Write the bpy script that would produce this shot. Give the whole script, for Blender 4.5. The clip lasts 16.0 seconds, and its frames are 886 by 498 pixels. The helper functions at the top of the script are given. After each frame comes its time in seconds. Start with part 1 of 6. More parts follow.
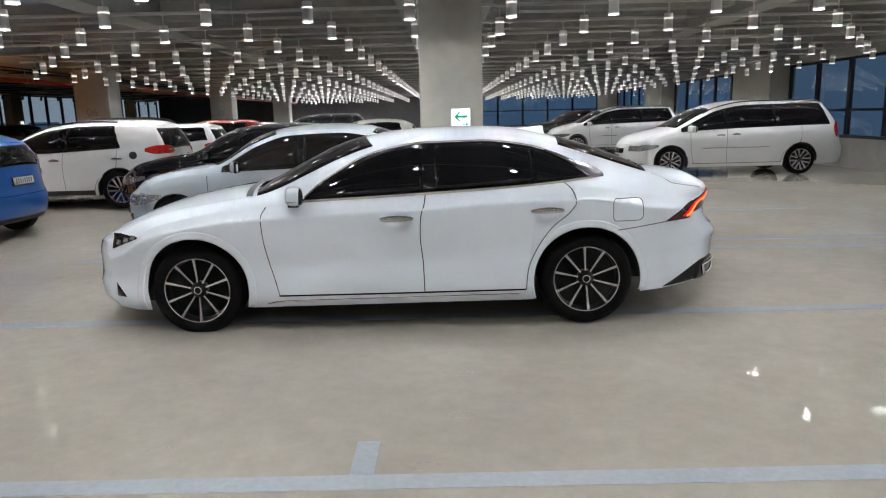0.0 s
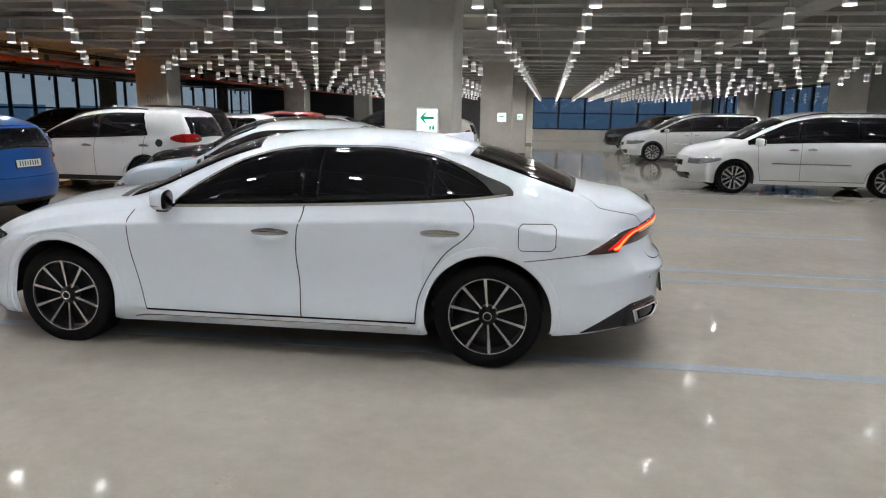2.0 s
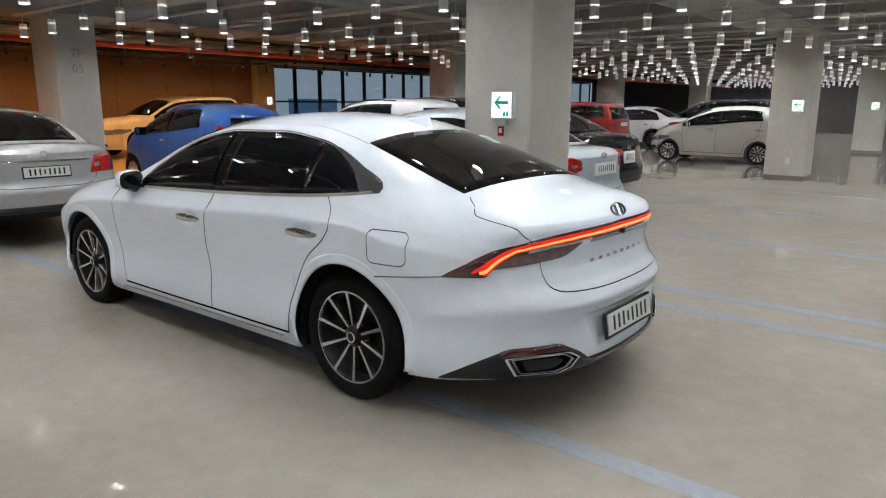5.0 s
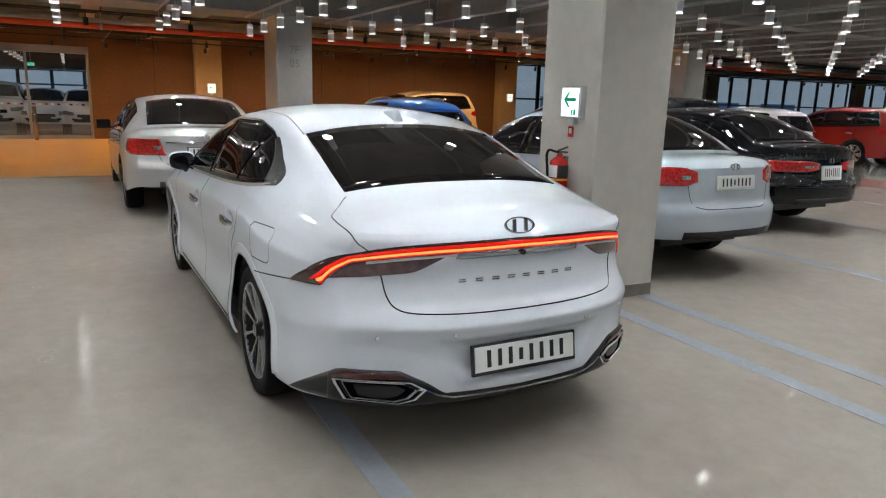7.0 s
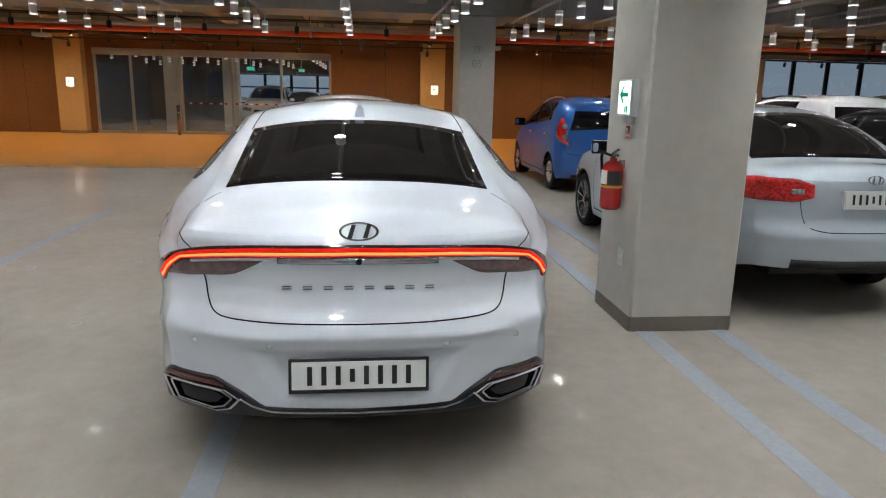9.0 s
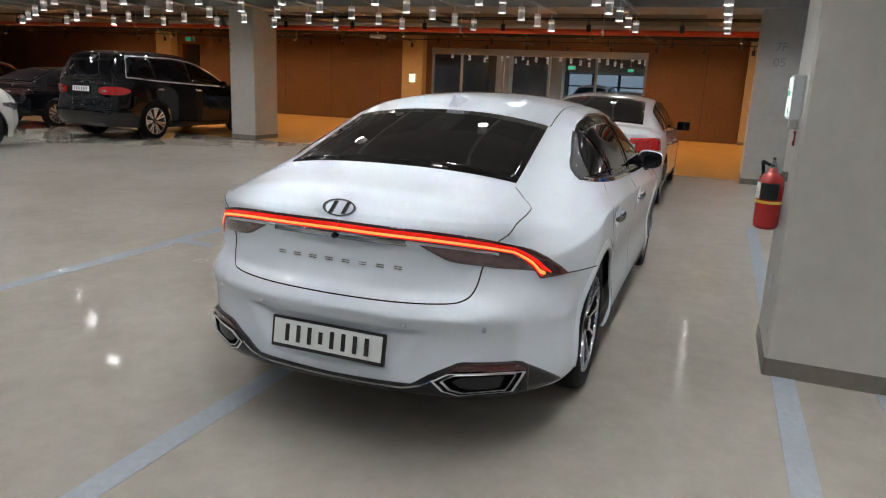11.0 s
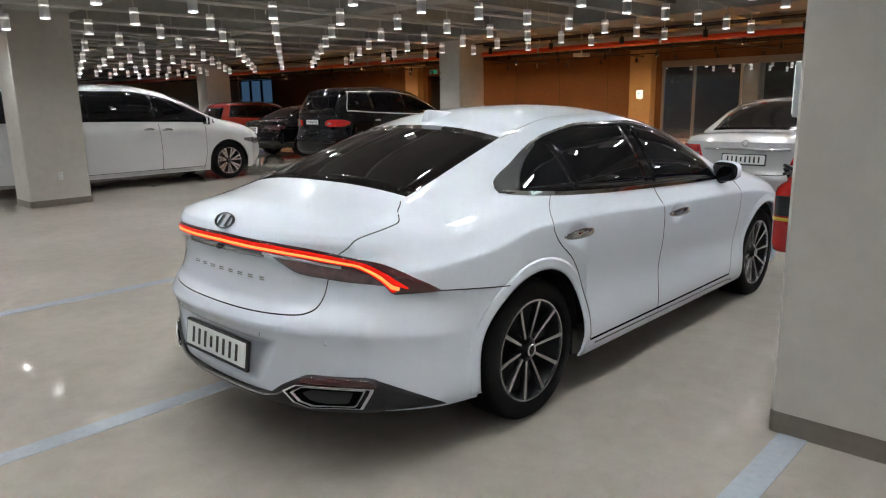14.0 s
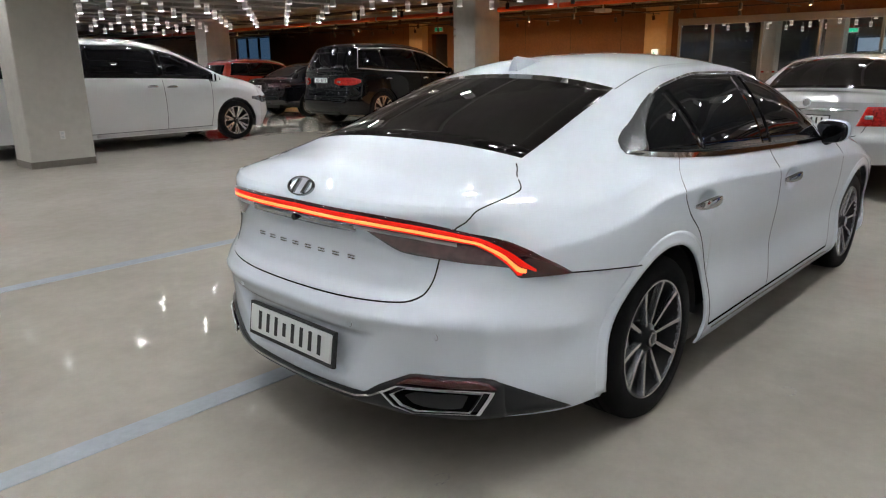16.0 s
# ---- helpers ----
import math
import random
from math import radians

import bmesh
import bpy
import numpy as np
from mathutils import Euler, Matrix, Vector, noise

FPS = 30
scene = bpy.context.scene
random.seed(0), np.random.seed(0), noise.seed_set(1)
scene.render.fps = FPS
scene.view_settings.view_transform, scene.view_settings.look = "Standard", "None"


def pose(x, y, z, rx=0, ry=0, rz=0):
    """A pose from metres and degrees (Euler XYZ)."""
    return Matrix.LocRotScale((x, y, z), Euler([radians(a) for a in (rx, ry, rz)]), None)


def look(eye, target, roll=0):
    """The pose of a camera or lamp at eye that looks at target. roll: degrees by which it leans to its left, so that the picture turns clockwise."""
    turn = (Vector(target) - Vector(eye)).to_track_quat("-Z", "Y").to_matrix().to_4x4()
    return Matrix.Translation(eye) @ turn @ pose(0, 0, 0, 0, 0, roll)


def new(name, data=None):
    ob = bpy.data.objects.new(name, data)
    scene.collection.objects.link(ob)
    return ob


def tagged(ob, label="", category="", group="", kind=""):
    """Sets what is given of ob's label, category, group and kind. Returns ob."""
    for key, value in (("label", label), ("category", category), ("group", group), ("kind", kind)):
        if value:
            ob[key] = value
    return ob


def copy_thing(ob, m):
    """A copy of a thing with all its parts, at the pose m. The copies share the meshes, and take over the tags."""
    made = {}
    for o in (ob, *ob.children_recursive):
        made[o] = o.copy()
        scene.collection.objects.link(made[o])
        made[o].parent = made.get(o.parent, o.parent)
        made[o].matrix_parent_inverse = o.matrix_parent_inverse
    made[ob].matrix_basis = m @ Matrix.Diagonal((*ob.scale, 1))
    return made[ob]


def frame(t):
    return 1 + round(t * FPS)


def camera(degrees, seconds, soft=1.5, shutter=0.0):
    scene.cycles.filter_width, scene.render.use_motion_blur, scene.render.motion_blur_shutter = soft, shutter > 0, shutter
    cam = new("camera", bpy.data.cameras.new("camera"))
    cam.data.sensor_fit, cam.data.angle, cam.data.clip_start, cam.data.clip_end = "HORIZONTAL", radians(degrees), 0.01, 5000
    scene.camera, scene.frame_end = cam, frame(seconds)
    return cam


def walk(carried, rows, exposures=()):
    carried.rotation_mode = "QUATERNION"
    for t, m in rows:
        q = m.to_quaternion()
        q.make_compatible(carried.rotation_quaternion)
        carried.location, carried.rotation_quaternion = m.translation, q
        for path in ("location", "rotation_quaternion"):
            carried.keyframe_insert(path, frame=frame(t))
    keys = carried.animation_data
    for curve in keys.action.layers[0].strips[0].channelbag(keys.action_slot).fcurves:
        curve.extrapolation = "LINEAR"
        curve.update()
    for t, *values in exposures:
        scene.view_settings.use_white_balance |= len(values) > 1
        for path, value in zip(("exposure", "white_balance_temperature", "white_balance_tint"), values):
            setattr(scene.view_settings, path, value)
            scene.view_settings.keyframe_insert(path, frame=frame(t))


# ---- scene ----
cam = camera(65.6, 16.0, soft=1.15)
PATH = [
    (0, (-1.02, -5.827, 1.55), (-1.035, -3.863, 1.169), -1.4),
    (0.5, (-0.799, -5.575, 1.579), (-0.783, -3.613, 1.189), -0.8),
    (1, (-0.429, -5.489, 1.558), (-0.632, -3.536, 1.176), -1.2),
    (1.5, (-0.068, -5.249, 1.538), (-0.305, -3.309, 1.113), -0.1),
    (2, (0.329, -4.988, 1.572), (0.038, -3.047, 1.187), 0.9),
    (2.5, (0.76, -4.762, 1.551), (0.088, -2.914, 1.188), 2.1),
    (3, (1.138, -4.533, 1.527), (0.357, -2.734, 1.134), 0.4),
    (3.5, (1.503, -4.195, 1.55), (0.554, -2.473, 1.187), 2.4),
    (4, (1.919, -3.862, 1.541), (0.794, -2.255, 1.15), 2.9),
    (4.2, (2.045, -3.747, 1.532), (0.904, -2.157, 1.121), 2.2),
    (6.3, (3.098, -2.16, 1.515), (1.578, -0.922, 1.117), 0.4),
    (6.5, (3.18, -1.999, 1.494), (1.6, -0.844, 1.084), 0.8),
    (7, (3.365, -1.624, 1.519), (1.647, -0.695, 1.09), 1.7),
    (7.5, (3.392, -1.194, 1.51), (1.62, -0.385, 1.059), 3.5),
    (8, (3.488, -0.779, 1.497), (1.645, -0.149, 1.044), 1.0),
    (8.5, (3.57, -0.375, 1.518), (1.654, -0.006, 1.078), 1.0),
    (9, (3.551, 0.014, 1.52), (1.615, 0.246, 1.077), 1.3),
    (9.5, (3.55, 0.358, 1.502), (1.609, 0.272, 1.025), -1.1),
    (10, (3.559, 0.702, 1.534), (1.649, 0.373, 1.041), -0.7),
    (12.3, (2.937, 2.105, 1.489), (1.287, 1.071, 1.031), 1.3),
    (12.5, (2.863, 2.202, 1.496), (1.234, 1.14, 1.031), -0.3),
    (13, (2.687, 2.472, 1.475), (1.187, 1.223, 1.034), -0.3),
    (13.5, (2.54, 2.664, 1.5), (1.126, 1.314, 1.08), -0.5),
    (14, (2.494, 2.695, 1.493), (1.08, 1.345, 1.073), -1.1),
    (14.5, (2.503, 2.673, 1.487), (1.111, 1.31, 1.033), -0.6),
    (15, (2.505, 2.632, 1.482), (1.103, 1.287, 1.008), -0.8),
    (15.5, (2.514, 2.427, 1.461), (1.104, 1.086, 1.001), -1.0),
    (16, (2.451, 2.029, 1.429), (1.045, 0.707, 0.904), -0.8),
]
walk(cam, [(t, look(eye, target, roll)) for t, eye, target, roll in PATH], ((0, 0.14), (3.0, 0.10), (7.0, 0.0), (9.0, -0.06), (12.5, -0.05), (14.0, 0.04), (16, 0.02)))

# ---------------------------------------------------------------- world and light
world = bpy.data.worlds.new("dusk")
scene.world = world
world.use_nodes = True
wn = world.node_tree
sky = wn.nodes.new("ShaderNodeTexSky")
sky.sky_type, sky.sun_disc, sky.sun_elevation, sky.sun_rotation = "NISHITA", False, radians(4), radians(250)
wn.links.new(sky.outputs[0], wn.nodes["Background"].inputs[0])
wn.nodes["Background"].inputs[1].default_value = 0.12

LAMP_GLOW = 1450.0     # deep pendant discs
RING_GLOW = 370.0      # reflector rings in their mouths
RIM_GLOW = 1.0         # glowing edges
SPOT_GLOW = 1600.0


# ---------------------------------------------------------------- materials
def material(name, colour, rough=0.5, metal=0.0, coat=0.0, spec=0.5, grain=0.0, grain_scale=40.0, bump=0.0, bump_scale=60.0,
             stain=0.0, stain_scale=1.5, stain_colour=None, emit=None, glow=0.0, rough_var=0.0):
    m = bpy.data.materials.new(name)
    m.use_nodes = True
    nt = m.node_tree
    b = nt.nodes["Principled BSDF"]
    b.inputs["Base Color"].default_value = (*colour, 1)
    b.inputs["Roughness"].default_value = rough
    b.inputs["Metallic"].default_value = metal
    b.inputs["Coat Weight"].default_value = coat
    b.inputs["Coat Roughness"].default_value = 0.02
    b.inputs["Coat IOR"].default_value = 1.6
    b.inputs["Specular IOR Level"].default_value = spec
    if emit:
        b.inputs["Emission Color"].default_value = (*emit, 1)
        b.inputs["Emission Strength"].default_value = glow
    if grain or stain or bump or rough_var:
        geo = nt.nodes.new("ShaderNodeNewGeometry")

        def noise_node(scale, detail):
            n = nt.nodes.new("ShaderNodeTexNoise")
            n.inputs["Scale"].default_value, n.inputs["Detail"].default_value = scale, detail
            nt.links.new(geo.outputs["Position"], n.inputs["Vector"])
            return n

        out = None
        if grain:
            n = noise_node(grain_scale, 5)
            r = nt.nodes.new("ShaderNodeMapRange")
            r.inputs[1].default_value, r.inputs[2].default_value = 0.3, 0.7
            r.inputs[3].default_value, r.inputs[4].default_value = 1 - grain, 1 + grain
            nt.links.new(n.outputs[0], r.inputs[0])
            mul = nt.nodes.new("ShaderNodeMix")
            mul.data_type, mul.blend_type = "RGBA", "MULTIPLY"
            mul.inputs[0].default_value = 1
            mul.inputs[6].default_value = (*colour, 1)
            nt.links.new(r.outputs[0], mul.inputs[7])
            out = mul.outputs[2]
        if stain:
            n = noise_node(stain_scale, 6)
            r = nt.nodes.new("ShaderNodeMapRange")
            r.inputs[1].default_value, r.inputs[2].default_value, r.inputs[4].default_value = 0.42, 0.7, stain
            nt.links.new(n.outputs[0], r.inputs[0])
            mix = nt.nodes.new("ShaderNodeMix")
            mix.data_type = "RGBA"
            mix.inputs[6].default_value = (*colour, 1)
            mix.inputs[7].default_value = (*(stain_colour or [c * 0.6 for c in colour]), 1)
            nt.links.new(r.outputs[0], mix.inputs[0])
            if out:
                nt.links.new(out, mix.inputs[6])
            out = mix.outputs[2]
        if out:
            nt.links.new(out, b.inputs["Base Color"])
        if rough_var:
            n = noise_node(stain_scale * 2.3, 4)
            r = nt.nodes.new("ShaderNodeMapRange")
            r.inputs[1].default_value, r.inputs[2].default_value = 0.35, 0.65
            r.inputs[3].default_value, r.inputs[4].default_value = max(0.01, rough - rough_var), rough + rough_var
            nt.links.new(n.outputs[0], r.inputs[0])
            nt.links.new(r.outputs[0], b.inputs["Roughness"])
        if bump:
            n = noise_node(bump_scale, 4)
            k = nt.nodes.new("ShaderNodeBump")
            k.inputs["Strength"].default_value, k.inputs["Distance"].default_value = bump, 0.01
            nt.links.new(n.outputs[0], k.inputs["Height"])
            nt.links.new(k.outputs[0], b.inputs["Normal"])
    return m


def paint(name, colour, metal=0.0, rough=0.35):
    return material(name, colour, rough=rough, metal=metal, coat=1.0, spec=0.12, grain=0.03, grain_scale=900)


M = dict(
    pearl=paint("pearl_white_paint", (0.765, 0.825, 0.905)),
    white=paint("white_paint", (0.68, 0.69, 0.70)),
    silver=paint("silver_paint", (0.47, 0.53, 0.59), 0.2, 0.32),
    grey_silver=paint("grey_silver_paint", (0.46, 0.465, 0.47), 0.35, 0.32),
    beige=paint("beige_paint", (0.50, 0.48, 0.43), 0.3, 0.35),
    black=material("black_paint", (0.005, 0.0055, 0.007), rough=0.3, coat=0.8, spec=0.0, grain=0.1, grain_scale=900),
    blue=paint("blue_paint", (0.018, 0.095, 0.34), 0.2, 0.3),
    red=paint("red_paint", (0.26, 0.016, 0.010), 0.1, 0.3),
    cream=paint("cream_paint", (0.72, 0.62, 0.42)),
    glass=material("dark_tinted_glass", (0.005, 0.005, 0.006), rough=0.02, spec=0.27),
    brownglass=material("brown_tinted_glass", (0.010, 0.0085, 0.008), rough=0.02, spec=0.3),
    chrome=material("chrome", (0.75, 0.76, 0.78), rough=0.06, metal=1.0),
    satin=material("satin_metal", (0.55, 0.56, 0.58), rough=0.28, metal=1.0),
    alloy=material("machined_alloy", (0.68, 0.69, 0.71), rough=0.22, metal=1.0),
    dark_alloy=material("dark_alloy", (0.007, 0.007, 0.008), rough=0.3, spec=0.3),
    rubber=material("tyre_rubber", (0.0045, 0.0045, 0.005), rough=0.7, spec=0.15, grain=0.3, grain_scale=300, bump=0.3, bump_scale=220),
    plastic=material("black_plastic", (0.014, 0.014, 0.015), rough=0.5, grain=0.2, grain_scale=500),
    gloss_black=material("gloss_black", (0.005, 0.005, 0.006), rough=0.06, spec=0.28),
    grey_trim=material("grey_bumper_trim", (0.022, 0.023, 0.025), rough=0.35, spec=0.3, metal=0.2),
    seam=material("panel_gap", (0.004, 0.004, 0.004), rough=0.9, spec=0.0),
    red_lens=material("red_lens", (0.40, 0.012, 0.010), rough=0.12, coat=1.0, grain=0.55, grain_scale=45),
    dark_red_lens=material("smoked_red_lens", (0.055, 0.004, 0.005), rough=0.06, coat=1.0),
    smoked=material("smoked_lens", (0.10, 0.052, 0.058), rough=0.08, coat=1.0, grain=0.25, grain_scale=30),
    lit_red=material("lit_tail_lamp", (0.5, 0.01, 0.005), rough=0.2, emit=(1.0, 0.02, 0.010), glow=0.45),
    lit_core=material("lit_tail_core", (0.8, 0.1, 0.02), rough=0.2, emit=(1.0, 0.19, 0.05), glow=2.2),
    lens=material("clear_lens", (0.36, 0.37, 0.39), rough=0.1, metal=0.6, coat=1.0, grain=0.75, grain_scale=38),
    fin=material("dark_satin_trim", (0.17, 0.172, 0.18), rough=0.25, metal=0.9),
    bright_trim=material("bright_window_trim", (0.72, 0.73, 0.75), rough=0.3, metal=0.4),
    badge_metal=material("polished_badge", (0.30, 0.31, 0.33), rough=0.12, metal=1.0),
    letter=material("dark_chrome", (0.42, 0.43, 0.45), rough=0.2, metal=1.0),
    plate=material("plate_white", (0.72, 0.74, 0.73), rough=0.4, grain=0.03, grain_scale=200),
    ink=material("plate_ink", (0.01, 0.01, 0.012), rough=0.5),
)


# ---------------------------------------------------------------- building helpers
def mesh_from(name, verts, faces, mat, smooth=False):
    me = bpy.data.meshes.new(name)
    me.from_pydata([tuple(v) for v in verts], [], faces)
    me.materials.append(mat)
    if smooth:
        me.polygons.foreach_set("use_smooth", [True] * len(me.polygons))
    me.update()
    return me


def solid(name, verts, faces, mat, parent=None, smooth=False, label=""):
    ob = new(name, mesh_from(name, verts, faces, mat, smooth))
    if parent:
        ob.parent = parent
    return tagged(ob, label) if label else ob


def part(name, bm, mat, parent=None, label="", smooth=False):
    me = bpy.data.meshes.new(name)
    bm.to_mesh(me)
    bm.free()
    me.materials.append(mat)
    if smooth:
        me.polygons.foreach_set("use_smooth", [True] * len(me.polygons))
    ob = new(name, me)
    if parent:
        ob.parent = parent
    return tagged(ob, label) if label else ob


def boxes(*items, bevel=0.0, segs=2):
    """A bmesh of boxes given as (x0, x1, y0, y1, z0, z1)."""
    bm = bmesh.new()
    for x0, x1, y0, y1, z0, z1 in items:
        m = Matrix.LocRotScale(((x0 + x1) / 2, (y0 + y1) / 2, (z0 + z1) / 2), None, (abs(x1 - x0), abs(y1 - y0), abs(z1 - z0)))
        bmesh.ops.create_cube(bm, size=1.0, matrix=m)
    if bevel:
        bmesh.ops.bevel(bm, geom=bm.edges[:], offset=bevel, segments=segs, affect="EDGES", profile=0.6)
    return bm


def tube(bm, a, b, r, n=10, r2=None, caps=True):
    a, b = Vector(a), Vector(b)
    d = b - a
    m = Matrix.Translation((a + b) / 2) @ d.to_track_quat("Z", "Y").to_matrix().to_4x4()
    bmesh.ops.create_cone(bm, cap_ends=caps, segments=n, radius1=r, radius2=r if r2 is None else r2, depth=d.length, matrix=m)
    return bm


def tube_data(a, b, r, n=8):
    """Vertices and faces of a straight capped pipe, for large joined meshes."""
    a, b = Vector(a), Vector(b)
    q = (b - a).to_track_quat("Z", "Y")
    ring = [q @ Vector((r * math.cos(2 * math.pi * k / n), r * math.sin(2 * math.pi * k / n), 0)) for k in range(n)]
    v = [a + p for p in ring] + [b + p for p in ring]
    f = [(k, (k + 1) % n, n + (k + 1) % n, n + k) for k in range(n)] + [tuple(range(n - 1, -1, -1)), tuple(range(n, 2 * n))]
    return v, f


def sweep(points, r, n=8):
    """One bent round bar along points."""
    pts = [Vector(p) for p in points]
    v, f = [], []
    for k, p in enumerate(pts):
        d = (pts[min(k + 1, len(pts) - 1)] - pts[max(k - 1, 0)]).normalized()
        q = d.to_track_quat("Z", "Y")
        v += [p + q @ Vector((r * math.cos(2 * math.pi * a / n), r * math.sin(2 * math.pi * a / n), 0)) for a in range(n)]
    for k in range(len(pts) - 1):
        f += [(k * n + a, k * n + (a + 1) % n, k * n + n + (a + 1) % n, k * n + n + a) for a in range(n)]
    return v, f + [tuple(range(n - 1, -1, -1)), tuple(range(len(v) - n, len(v)))]


def joined(chunks):
    verts, faces = [], []
    for v, f in chunks:
        o = len(verts)
        verts += v
        faces += [tuple(i + o for i in q) for q in f]
    return verts, faces


def lathe(profile, n=40, axis="y"):
    """Revolve (radius, offset) pairs about an axis through the origin."""
    verts, faces = [], []
    for r, o in profile:
        for k in range(n):
            a = 2 * math.pi * k / n
            verts.append((r * math.cos(a), o, r * math.sin(a)) if axis == "y" else (r * math.cos(a), r * math.sin(a), o))
    for i in range(len(profile) - 1):
        for k in range(n):
            k2 = (k + 1) % n
            faces.append((i * n + k, (i + 1) * n + k, (i + 1) * n + k2, i * n + k2))
    return verts, faces


def sheet(f, nu, nv, skirt=None):
    """A grid over f(u, v); skirt: a vector function that gives the drop of the rim."""
    verts, faces = [], []
    for i in range(nu + 1):
        for j in range(nv + 1):
            verts.append(Vector(f(i / nu, j / nv)))
    idx = lambda i, j: i * (nv + 1) + j
    for i in range(nu):
        for j in range(nv):
            faces.append((idx(i, j), idx(i + 1, j), idx(i + 1, j + 1), idx(i, j + 1)))
    if skirt is not None:
        rim = [idx(i, 0) for i in range(nu + 1)] + [idx(nu, j) for j in range(1, nv + 1)] + [idx(i, nv) for i in range(nu - 1, -1, -1)] + [idx(0, j) for j in range(nv - 1, 0, -1)]
        o = len(verts)
        verts += [verts[k] + Vector(skirt) for k in rim]
        n = len(rim)
        faces += [(rim[k], o + k, o + (k + 1) % n, rim[(k + 1) % n]) for k in range(n)]
    return verts, faces


def smooth_curve(xs, ys, soft=0.0):
    """A monotone cubic through the points, sampled on a dense table; soft: a length over which its bends are rounded."""
    xs, ys = np.array(xs, float), np.array(ys, float)
    h = np.diff(xs)
    d = np.diff(ys) / h
    m = np.zeros(len(xs))
    m[0], m[-1] = d[0], d[-1]
    for k in range(1, len(xs) - 1):
        if d[k - 1] * d[k] > 0:
            w1, w2 = 2 * h[k] + h[k - 1], h[k] + 2 * h[k - 1]
            m[k] = (w1 + w2) / (w1 / d[k - 1] + w2 / d[k])
    tx = np.linspace(xs[0], xs[-1], 700 if soft else 300)
    k = np.clip(np.searchsorted(xs, tx) - 1, 0, len(xs) - 2)
    t = (tx - xs[k]) / h[k]
    ty = (2 * t**3 - 3 * t**2 + 1) * ys[k] + (t**3 - 2 * t**2 + t) * h[k] * m[k] + (3 * t**2 - 2 * t**3) * ys[k + 1] + (t**3 - t**2) * h[k] * m[k + 1]
    if soft:
        n = int(3 * soft / (tx[1] - tx[0])) + 1
        g = np.exp(-0.5 * (np.arange(-n, n + 1) * (tx[1] - tx[0]) / soft) ** 2)
        pad = np.concatenate((2 * ty[0] - ty[n:0:-1], ty, 2 * ty[-1] - ty[-2:-n - 2:-1]))
        ty = np.convolve(pad, g / g.sum(), "valid")
    return lambda x: float(np.interp(x, tx, ty))


